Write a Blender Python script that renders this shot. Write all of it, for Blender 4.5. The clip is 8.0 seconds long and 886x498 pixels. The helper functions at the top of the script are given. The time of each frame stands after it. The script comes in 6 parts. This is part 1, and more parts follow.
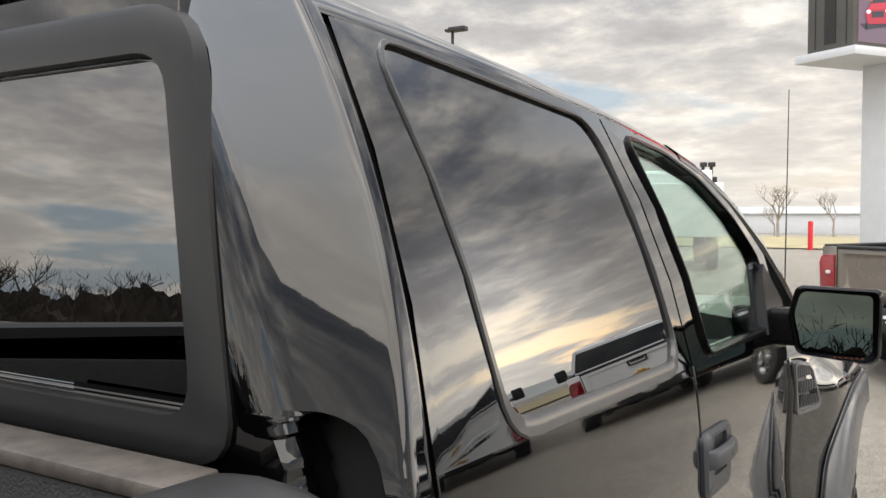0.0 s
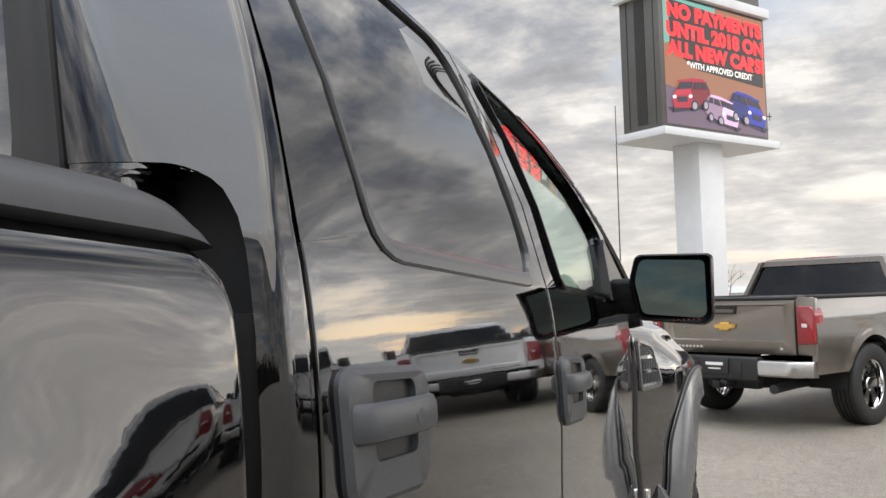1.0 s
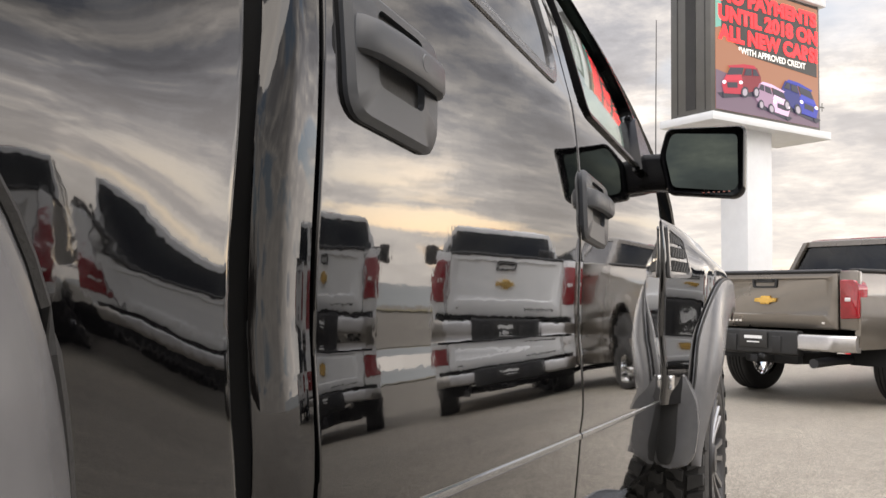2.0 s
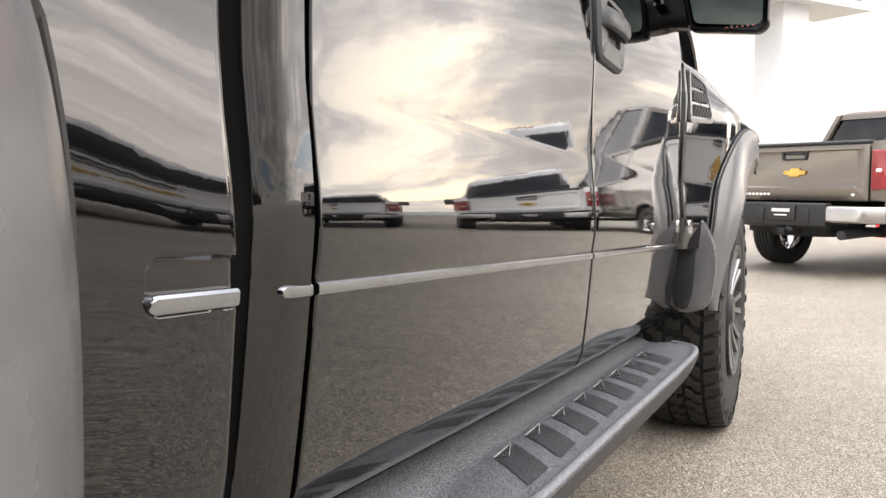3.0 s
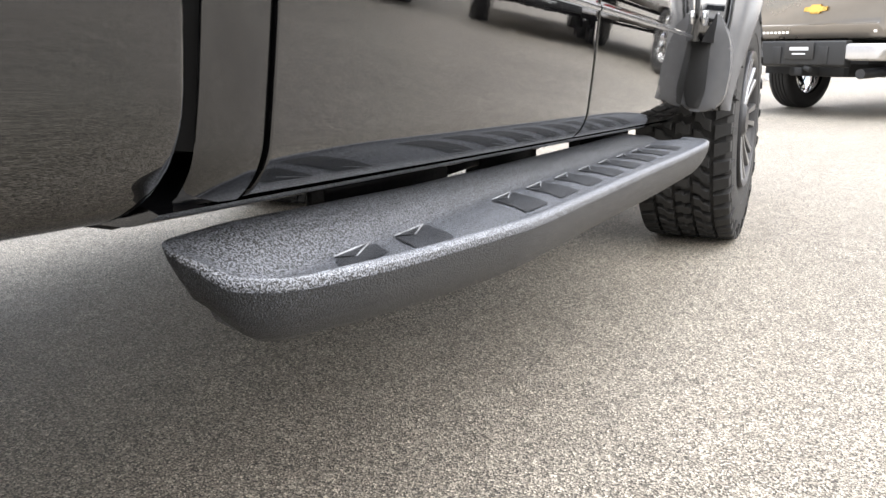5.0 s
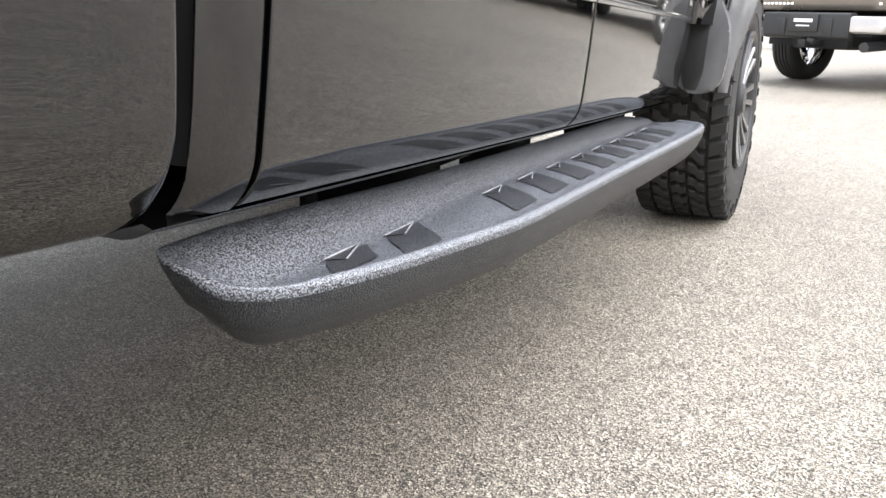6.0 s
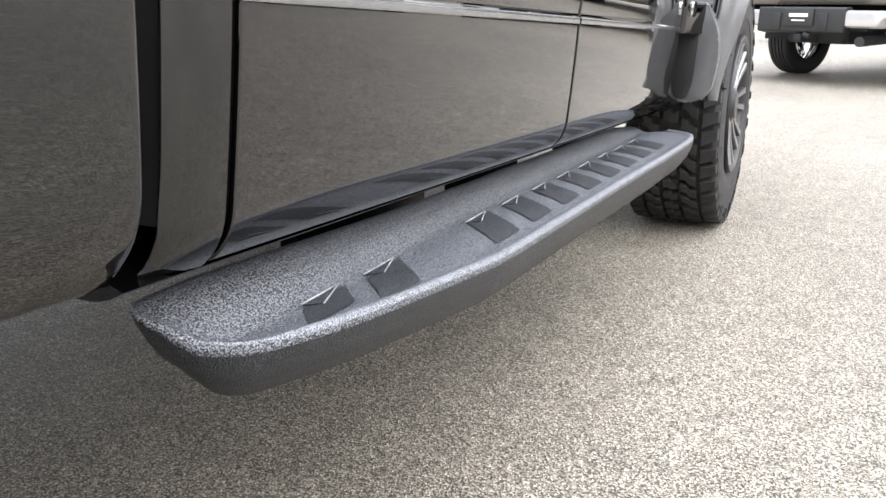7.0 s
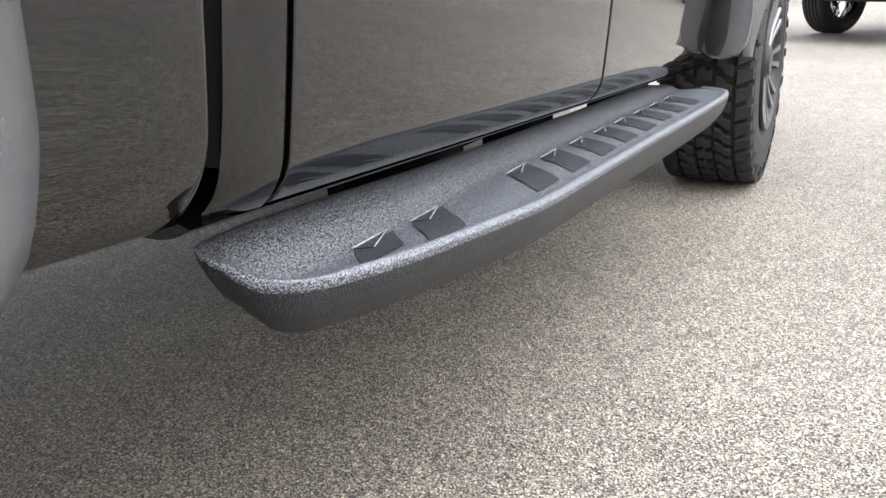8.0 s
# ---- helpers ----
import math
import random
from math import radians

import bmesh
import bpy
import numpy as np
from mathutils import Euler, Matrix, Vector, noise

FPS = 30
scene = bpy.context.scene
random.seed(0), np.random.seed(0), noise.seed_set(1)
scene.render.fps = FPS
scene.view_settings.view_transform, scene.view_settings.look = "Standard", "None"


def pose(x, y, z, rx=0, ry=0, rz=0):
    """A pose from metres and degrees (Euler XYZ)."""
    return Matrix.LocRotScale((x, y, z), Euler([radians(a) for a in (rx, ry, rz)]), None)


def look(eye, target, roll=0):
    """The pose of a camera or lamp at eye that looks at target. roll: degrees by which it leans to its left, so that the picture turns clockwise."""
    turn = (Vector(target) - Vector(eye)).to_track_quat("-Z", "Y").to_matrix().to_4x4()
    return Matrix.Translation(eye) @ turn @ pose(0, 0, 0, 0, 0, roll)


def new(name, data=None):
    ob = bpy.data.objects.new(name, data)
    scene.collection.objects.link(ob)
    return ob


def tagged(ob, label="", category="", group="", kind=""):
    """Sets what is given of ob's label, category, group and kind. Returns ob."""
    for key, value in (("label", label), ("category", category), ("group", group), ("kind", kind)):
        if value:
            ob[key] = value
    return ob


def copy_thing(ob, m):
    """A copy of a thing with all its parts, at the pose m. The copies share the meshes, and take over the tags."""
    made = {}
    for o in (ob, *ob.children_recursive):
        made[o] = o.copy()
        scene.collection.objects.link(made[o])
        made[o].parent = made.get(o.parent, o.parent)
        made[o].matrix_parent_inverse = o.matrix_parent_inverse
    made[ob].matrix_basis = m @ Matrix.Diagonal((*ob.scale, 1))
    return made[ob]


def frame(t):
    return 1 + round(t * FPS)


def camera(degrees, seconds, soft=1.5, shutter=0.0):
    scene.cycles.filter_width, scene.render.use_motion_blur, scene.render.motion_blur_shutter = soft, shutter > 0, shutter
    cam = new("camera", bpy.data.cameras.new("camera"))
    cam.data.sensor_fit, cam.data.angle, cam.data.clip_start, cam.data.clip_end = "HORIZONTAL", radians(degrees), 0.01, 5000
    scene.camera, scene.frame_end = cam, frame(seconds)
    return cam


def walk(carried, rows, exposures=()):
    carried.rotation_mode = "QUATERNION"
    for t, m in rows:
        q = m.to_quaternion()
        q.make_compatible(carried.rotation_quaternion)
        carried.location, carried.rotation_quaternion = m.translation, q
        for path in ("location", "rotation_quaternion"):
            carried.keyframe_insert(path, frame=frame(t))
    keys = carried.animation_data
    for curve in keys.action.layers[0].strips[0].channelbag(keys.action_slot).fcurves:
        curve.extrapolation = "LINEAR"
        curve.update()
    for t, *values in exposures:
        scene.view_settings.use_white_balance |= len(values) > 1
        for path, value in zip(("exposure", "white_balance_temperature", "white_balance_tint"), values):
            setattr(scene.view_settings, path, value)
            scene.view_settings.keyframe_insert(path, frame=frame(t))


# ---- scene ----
cam = camera(55.0, 8.0)
PATH = [
    (0, (0.403, 1.39, 1.681), (-0.628, 3.101, 1.587), -0.2),
    (0.2, (0.42, 1.437, 1.667), (-0.463, 3.228, 1.556), 0.0),
    (0.5, (0.405, 1.447, 1.613), (-0.333, 3.305, 1.535), -0.1),
    (0.8, (0.366, 1.437, 1.487), (-0.325, 3.314, 1.509), -1.1),
    (1, (0.360, 1.414, 1.373), (-0.331, 3.288, 1.487), -1.6),
    (1.2, (0.355, 1.414, 1.271), (-0.346, 3.281, 1.416), 0.0),
    (2.3, (0.41, 1.44, 0.974), (-0.396, 3.269, 1.033), 0.2),
    (2.5, (0.419, 1.428, 0.956), (-0.403, 3.252, 0.952), 0.0),
    (3, (0.419, 1.438, 0.893), (-0.42, 3.247, 0.741), 0.0),
    (3.5, (0.423, 1.457, 0.828), (-0.409, 3.257, 0.569), -0.2),
    (4, (0.418, 1.472, 0.77), (-0.412, 3.258, 0.42), 0.1),
    (4.5, (0.414, 1.491, 0.714), (-0.412, 3.261, 0.285), 0.2),
    (4.7, (0.412, 1.492, 0.695), (-0.418, 3.255, 0.244), 0.0),
    (5.8, (0.446, 1.458, 0.715), (-0.407, 3.194, 0.209), -1.7),
    (6, (0.434, 1.48, 0.745), (-0.392, 3.216, 0.194), 0.6),
    (6.5, (0.446, 1.492, 0.781), (-0.376, 3.23, 0.228), 0.4),
    (7, (0.451, 1.502, 0.796), (-0.374, 3.235, 0.231), -0.1),
    (7.5, (0.453, 1.51, 0.788), (-0.353, 3.246, 0.206), 0.2),
    (7.8, (0.458, 1.474, 0.777), (-0.37, 3.197, 0.191), -1.3),
    (8, (0.449, 1.462, 0.774), (-0.429, 3.147, 0.148), -1.6),
]
walk(cam, [(t, look(eye, target, roll)) for t, eye, target, roll in PATH],
     exposures=[(0.0, 0.2, 7050, 10), (0.5, 0.12, 7150, 11), (1.2, 0.10, 6700, 10), (2.3, 0.50, 7300, 14), (3.0, 0.92, 7200, 13), (4.5, 1.32, 6850, 11), (6.0, 1.36, 6650, 10.5), (7.0, 1.32, 6600, 10.5), (8.0, 1.19, 6560, 10.5)])

# ---- world and sun ----
def build_world():
    world = bpy.data.worlds.new("sky")
    scene.world = world
    world.use_nodes = True
    nt = world.node_tree
    nt.nodes.clear()
    N, L = nt.nodes.new, nt.links.new
    out, bg = N("ShaderNodeOutputWorld"), N("ShaderNodeBackground")
    sky = N("ShaderNodeTexSky")
    sky.sky_type, sky.sun_disc = "NISHITA", False
    sky.sun_elevation, sky.sun_rotation = radians(16), radians(20)
    tc = N("ShaderNodeTexCoord")
    sep = N("ShaderNodeSeparateXYZ")
    L(tc.outputs["Generated"], sep.inputs[0])

    def math_node(op, a, b=None, c=None):
        n = N("ShaderNodeMath")
        n.operation = op
        for i, v in enumerate((a, b, c)):
            if v is None:
                continue
            if isinstance(v, (int, float)):
                n.inputs[i].default_value = v
            else:
                L(v, n.inputs[i])
        return n.outputs[0]

    up = math_node("MAXIMUM", sep.outputs[2], 0.0)
    den = math_node("ADD", up, 0.16)
    px, py = math_node("DIVIDE", sep.outputs[0], den), math_node("DIVIDE", sep.outputs[1], den)
    comb = N("ShaderNodeCombineXYZ")
    L(px, comb.inputs[0]), L(py, comb.inputs[1])
    big, small = N("ShaderNodeTexNoise"), N("ShaderNodeTexNoise")
    for n, scale, detail, rough in ((big, 0.75, 6, 0.5), (small, 3.1, 9, 0.62)):
        L(comb.outputs[0], n.inputs["Vector"])
        n.inputs["Scale"].default_value, n.inputs["Detail"].default_value, n.inputs["Roughness"].default_value = scale, detail, rough
        n.inputs["Distortion"].default_value = 0.12
    mixed = math_node("ADD", math_node("MULTIPLY", big.outputs[0], 0.5), math_node("MULTIPLY", small.outputs[0], 0.5))
    # cloud tone: dark bellies to bright rims
    tone = N("ShaderNodeValToRGB")
    e = tone.color_ramp.elements
    e[0].position, e[0].color = 0.385, (0.12, 0.148, 0.215, 1)
    e[1].position, e[1].color = 0.575, (0.99, 0.985, 0.99, 1)
    m = tone.color_ramp.elements.new(0.462)
    m.color = (0.285, 0.325, 0.41, 1)
    m = tone.color_ramp.elements.new(0.523)
    m.color = (0.59, 0.605, 0.64, 1)
    L(mixed, tone.inputs[0])
    # towards the horizon the thin cloud lets the low light through
    low = N("ShaderNodeValToRGB")
    e = low.color_ramp.elements
    e[0].position, e[0].color = 0.0, (1, 1, 1, 1)
    e[1].position, e[1].color = 0.46, (0, 0, 0, 1)
    for where, v in ((0.14, 0.68), (0.28, 0.36)):
        low.color_ramp.elements.new(where).color = (v, v, v, 1)
    L(up, low.inputs[0])
    glow = N("ShaderNodeMixRGB")
    L(math_node("MULTIPLY", low.outputs[0], 0.72), glow.inputs[0])
    L(tone.outputs[0], glow.inputs[1])
    glow.inputs[2].default_value = (0.96, 0.92, 0.865, 1)
    # gaps of blue
    gap = N("ShaderNodeValToRGB")
    gap.color_ramp.elements[0].position, gap.color_ramp.elements[1].position = 0.53, 0.60
    L(big.outputs[0], gap.inputs[0])
    blue = N("ShaderNodeMixRGB")
    blue.blend_type = "ADD"
    blue.inputs[0].default_value = 1.0
    skyc = N("ShaderNodeMixRGB")
    skyc.blend_type = "MULTIPLY"
    skyc.inputs[0].default_value = 1.0
    L(sky.outputs[0], skyc.inputs[1])
    skyc.inputs[2].default_value = (0.035, 0.035, 0.035, 1)
    blue.inputs[1].default_value = (0.20, 0.30, 0.45, 1)
    L(skyc.outputs[0], blue.inputs[2])
    fin = N("ShaderNodeMixRGB")
    L(math_node("MULTIPLY", gap.outputs[0], 0.85), fin.inputs[0])
    L(glow.outputs[0], fin.inputs[1])
    L(blue.outputs[0], fin.inputs[2])
    L(fin.outputs[0], bg.inputs[0])
    # an overcast sky is brightest overhead
    lift = N("ShaderNodeMapRange")
    lift.interpolation_type = "SMOOTHSTEP"
    L(up, lift.inputs["Value"])
    for key, v in (("From Min", 0.40), ("From Max", 0.95), ("To Min", 0.95), ("To Max", 4.4)):
        lift.inputs[key].default_value = v
    # the veiled sun stands low beyond the lot and brightens the sky about it; thinner cloud lies over the other end
    def patch(way, lo, hi, gain, up_lo, up_hi, rest):
        dot = N("ShaderNodeVectorMath")
        dot.operation = "DOT_PRODUCT"
        L(tc.outputs["Generated"], dot.inputs[0])
        dot.inputs[1].default_value = Vector(way).normalized()
        near, fade = N("ShaderNodeMapRange"), N("ShaderNodeMapRange")
        near.interpolation_type = fade.interpolation_type = "SMOOTHSTEP"
        L(dot.outputs["Value"], near.inputs["Value"]), L(up, fade.inputs["Value"])
        for key, v in (("From Min", lo), ("From Max", hi), ("To Min", 0.0), ("To Max", gain)):
            near.inputs[key].default_value = v
        for key, v in (("From Min", up_lo), ("From Max", up_hi), ("To Min", 1.0), ("To Max", rest)):
            fade.inputs[key].default_value = v
        return math_node("MULTIPLY_ADD", near.outputs[0], fade.outputs[0], 1.0)

    veil = patch((0.74, 0.67, 0.14), 0.84, 0.98, 2.8, 0.17, 0.42, 0.08)
    thin = patch((-0.42, -0.88, 0.25), 0.5, 0.95, 0.9, 0.5, 0.9, 0.6)
    L(math_node("MULTIPLY", math_node("MULTIPLY", lift.outputs[0], veil), thin), bg.inputs[1])
    L(bg.outputs[0], out.inputs[0])


build_world()
sun = new("sun", bpy.data.lights.new("sun", "SUN"))
sun.data.energy, sun.data.angle, sun.data.color = 3.0, radians(85), (1.0, 0.97, 0.93)
sun.matrix_world = look((6, -3, 11), (0, 0, 0))


# ---- materials ----
def material(name, base, rough=0.5, metal=0.0, coat=0.0, vary=0.0, scale=20.0, bump=0.0, bump_scale=None, dark=None, spec=0.5, detail=6.0,
             rough_vary=0.0, emit=None, strength=1.0, coat_rough=0.02, ior=1.5, coat_ior=1.5, relief=0.002, sharp_mix=0.5, edges=(0.36, 0.64)):
    """A surface whose tone varies at two scales, with grain as fine relief."""
    mt = bpy.data.materials.new(name)
    mt.use_nodes = True
    nt = mt.node_tree
    N, L = nt.nodes.new, nt.links.new
    b = nt.nodes["Principled BSDF"]
    b.inputs["Base Color"].default_value = (*base, 1)
    b.inputs["Roughness"].default_value = rough
    b.inputs["Metallic"].default_value = metal
    b.inputs["Coat Weight"].default_value = coat
    b.inputs["Coat Roughness"].default_value = coat_rough
    b.inputs["Specular IOR Level"].default_value = spec
    b.inputs["IOR"].default_value, b.inputs["Coat IOR"].default_value = ior, coat_ior
    if emit:
        b.inputs["Emission Color"].default_value = (*emit, 1)
        b.inputs["Emission Strength"].default_value = strength
    if vary or bump or rough_vary:
        tc = N("ShaderNodeTexCoord")
        fine, wide = N("ShaderNodeTexNoise"), N("ShaderNodeTexNoise")
        for n, s in ((fine, scale), (wide, scale / 9)):
            L(tc.outputs["Object"], n.inputs["Vector"])
            n.inputs["Scale"].default_value = s
            n.inputs["Detail"].default_value = detail
            n.inputs["Roughness"].default_value = 0.6
        mix = N("ShaderNodeMixRGB")
        mix.inputs[0].default_value = sharp_mix
        L(fine.outputs[0], mix.inputs[1]), L(wide.outputs[0], mix.inputs[2])
        if vary:
            ramp = N("ShaderNodeValToRGB")
            lo = dark or tuple(c * (1 - vary) for c in base)
            hi = tuple(min(1, c * (1 + vary)) for c in base)
            ramp.color_ramp.elements[0].position, ramp.color_ramp.elements[0].color = edges[0], (*lo, 1)
            ramp.color_ramp.elements[1].position, ramp.color_ramp.elements[1].color = edges[1], (*hi, 1)
            L(mix.outputs[0], ramp.inputs[0])
            L(ramp.outputs[0], b.inputs["Base Color"])
        if rough_vary:
            mr = N("ShaderNodeMapRange")
            mr.inputs["To Min"].default_value, mr.inputs["To Max"].default_value = max(0.0, rough - rough_vary), rough + rough_vary
            L(wide.outputs[0], mr.inputs["Value"])
            L(mr.outputs[0], b.inputs["Roughness"])
        if bump:
            grain = N("ShaderNodeTexNoise")
            L(tc.outputs["Object"], grain.inputs["Vector"])
            grain.inputs["Scale"].default_value = bump_scale or scale
            grain.inputs["Detail"].default_value = 3
            bp = N("ShaderNodeBump")
            bp.inputs["Strength"].default_value = min(1.0, bump)
            bp.inputs["Distance"].default_value = relief
            L(grain.outputs[0], bp.inputs["Height"])
            L(bp.outputs[0], b.inputs["Normal"])
            if coat:
                L(bp.outputs[0], b.inputs["Coat Normal"])
    return mt


def glass_material(name, tint, opacity, index=3.2):
    """Tinted car glass: a smooth reflecting face over a darkened view through it."""
    mt = bpy.data.materials.new(name)
    mt.use_nodes = True
    nt = mt.node_tree
    nt.nodes.clear()
    N, L = nt.nodes.new, nt.links.new
    out, mixs = N("ShaderNodeOutputMaterial"), N("ShaderNodeMixShader")
    clear, gloss, edge = N("ShaderNodeBsdfTransparent"), N("ShaderNodeBsdfGlossy"), N("ShaderNodeLayerWeight")
    power, fres = N("ShaderNodeMath"), N("ShaderNodeMath")
    clear.inputs[0].default_value = (*[c * (1 - opacity) for c in tint], 1)
    gloss.inputs["Roughness"].default_value = 0.0
    edge.inputs[0].default_value = 0.5
    head_on = ((index - 1) / (index + 1)) ** 2
    power.operation, fres.operation = "POWER", "MULTIPLY_ADD"
    power.inputs[1].default_value, fres.inputs[1].default_value, fres.inputs[2].default_value = 5.0, 1 - head_on, head_on
    L(edge.outputs["Facing"], power.inputs[0]), L(power.outputs[0], fres.inputs[0])
    L(fres.outputs[0], mixs.inputs[0]), L(clear.outputs[0], mixs.inputs[1]), L(gloss.outputs[0], mixs.inputs[2])
    L(mixs.outputs[0], out.inputs[0])
    return mt


PAINT = material("black_paint", (0.0012, 0.0012, 0.0014), 0.05, 0.0, 1.0, spec=0.10, coat_rough=0.02, scale=30, ior=1.38, coat_ior=1.64, bump=1.0, bump_scale=26, relief=0.00007)
PLASTIC = material("grey_grained_plastic", (0.045, 0.046, 0.048), 0.42, vary=0.12, scale=60, bump=0.25, bump_scale=900, rough_vary=0.06)
FLARE = material("satin_flare_plastic", (0.095, 0.095, 0.098), 0.26, vary=0.10, scale=25, bump=0.03, bump_scale=1200, rough_vary=0.05, spec=0.6)
SURROUND = material("satin_window_surround", (0.022, 0.022, 0.022), 0.30, vary=0.10, scale=25, bump=0.05, bump_scale=1200, rough_vary=0.05, spec=0.35)
CAP = material("dark_rail_cap_plastic", (0.026, 0.026, 0.027), 0.36, vary=0.12, scale=40, bump=0.1, bump_scale=900, rough_vary=0.06)
MOLDING = material("satin_window_molding", (0.042, 0.042, 0.043), 0.24, vary=0.10, scale=25, bump=0.03, bump_scale=1200, rough_vary=0.05)
HANDLE = material("handle_plastic", (0.032, 0.035, 0.040), 0.40, vary=0.08, scale=60, bump=0.15, bump_scale=1500)
# pale specks in the step coatings paint in the glints of their grain
TEXTURED = material("textured_step_coating", (0.132, 0.141, 0.160), 0.42, vary=0.35, scale=540, bump=1.0, bump_scale=500, spec=0.75, relief=0.0022, dark=(0.004, 0.0045, 0.0055), detail=1.0, sharp_mix=0.0, edges=(0.45, 0.57))
# paler copy of the step coating: the lip's highlight is put into the colour
LIP_HIGHLIGHT = material("lip_highlight_coating", (0.19, 0.20, 0.22), 0.38, vary=0.3, scale=640, bump=0.9, bump_scale=560, spec=0.6, relief=0.002, dark=(0.035, 0.038, 0.045), detail=1.0, sharp_mix=0.0, edges=(0.42, 0.58))
WEDGE = material("worn_step_edge", (0.30, 0.31, 0.33), 0.4, vary=0.3, scale=300, bump=0.3, bump_scale=600, dark=(0.12, 0.125, 0.135), edges=(0.40, 0.60))
# the step coating again, darkened: the skirt's shade is put into the colour
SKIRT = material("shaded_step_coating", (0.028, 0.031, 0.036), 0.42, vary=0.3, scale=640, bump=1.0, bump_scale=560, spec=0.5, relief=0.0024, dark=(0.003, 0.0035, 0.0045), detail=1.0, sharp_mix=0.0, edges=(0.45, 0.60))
PAD = material("rough_step_insert", (0.046, 0.050, 0.057), 0.45, vary=0.3, scale=600, bump=1.0, bump_scale=520, relief=0.0024, dark=(0.003, 0.0035, 0.0045), detail=1.0, sharp_mix=0.0, spec=0.5, edges=(0.47, 0.60))
SILL = material("black_sill_paint", (0.003, 0.003, 0.0035), 0.2, spec=0.10, vary=0.2, scale=40)
RUBBER = material("black_rubber", (0.012, 0.012, 0.012), 0.55, vary=0.2, scale=90, bump=0.3, bump_scale=300)
TYRE = material("tyre_rubber", (0.016, 0.0155, 0.015), 0.72, vary=0.35, scale=40, bump=0.4, bump_scale=260, rough_vary=0.12)
CHROME = material("chrome", (0.80, 0.80, 0.80), 0.06, 1.0, rough_vary=0.04, scale=40)
BRIGHT = material("dull_chrome", (0.46, 0.445, 0.43), 0.32, 1.0, vary=0.08, scale=30, rough_vary=0.06)
STRIP = material("dull_bright_strip", (0.38, 0.395, 0.42), 0.16, 1.0, vary=0.1, scale=60, rough_vary=0.05)
ALLOY = material("machined_alloy", (0.42, 0.42, 0.43), 0.25, 1.0, vary=0.15, scale=60, rough_vary=0.1)
SPOKE = material("dull_machined_alloy", (0.24, 0.24, 0.245), 0.34, 1.0, vary=0.15, scale=60, rough_vary=0.1)
DARK_ALLOY = material("dark_painted_alloy", (0.03, 0.03, 0.032), 0.35, 0.3, vary=0.2, scale=60)
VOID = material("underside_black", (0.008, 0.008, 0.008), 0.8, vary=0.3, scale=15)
MIRROR = material("mirror_glass", (0.055, 0.067, 0.060), 0.0, 1.0)
AMBER = material("amber_lens", (0.14, 0.018, 0.006), 0.2, coat=1.0)
RED_LENS = material("red_tail_lens", (0.26, 0.006, 0.012), 0.12, coat=1.0, vary=0.35, scale=60)
CLEAR_LENS = material("clear_lens", (0.7, 0.68, 0.66), 0.12, coat=1.0)
CLOTH = material("dark_seat_cloth", (0.035, 0.034, 0.034), 0.85, vary=0.3, scale=200, bump=0.5, bump_scale=900)
SEAT_GREY = material("light_seat_cloth", (0.30, 0.29, 0.28), 0.85, vary=0.2, scale=120, bump=0.4, bump_scale=700)
LINER = material("sprayed_bed_liner", (0.018, 0.018, 0.019), 0.65, vary=0.5, scale=300, bump=1.0, bump_scale=260)
ALU_EDGE = material("dusty_aluminium_edge", (0.075, 0.064, 0.056), 0.55, 0.1, vary=0.5, scale=30, bump=0.3, bump_scale=200)
DARK_GLASS = glass_material("privacy_glass", (0.6, 0.62, 0.62), 0.95, 2.9)
GREEN_GLASS = glass_material("green_tinted_glass", (0.86, 0.96, 0.91), 0.02, 1.5)
LOT_GLASS = glass_material("smoked_car_glass", (0.42, 0.45, 0.45), 0.35, 1.7)
GOLD = material("gold_badge", (0.75, 0.48, 0.14), 0.25, 0.9)
WHITE_MARK = material("white_marking", (0.75, 0.75, 0.74), 0.4)
STEEL_GREY = material("sign_dark_cladding", (0.085, 0.082, 0.075), 0.5, vary=0.12, scale=3, bump=0.1, bump_scale=80)
SIGN_BLACK = material("sign_slot_black", (0.02, 0.019, 0.018), 0.6, vary=0.2, scale=5)
SIGN_WHITE = material("sign_white_paint", (0.62, 0.63, 0.64), 0.5, vary=0.06, scale=4, bump=0.1, bump_scale=60)
# bark lightened: the haze before the far trees is put into its colour
HAZED_BARK = material("hazed_bark", (0.30, 0.265, 0.24), 0.9, vary=0.3, scale=30)
WOODS = material("far_woods", (0.05, 0.042, 0.034), 0.9, vary=0.5, scale=2)
GRASS = material("dry_grass", (0.33, 0.28, 0.16), 0.95, vary=0.35, scale=6, bump=0.6, bump_scale=40)
RED_PAINT = material("red_bollard_paint", (0.62, 0.02, 0.03), 0.4, vary=0.15, scale=12)
# pale tone of far things: the haze of distance is put into the colour
HAZE_BLUE = material("hazed_far_grey", (0.40, 0.415, 0.405), 1.0, vary=0.1, scale=0.02)


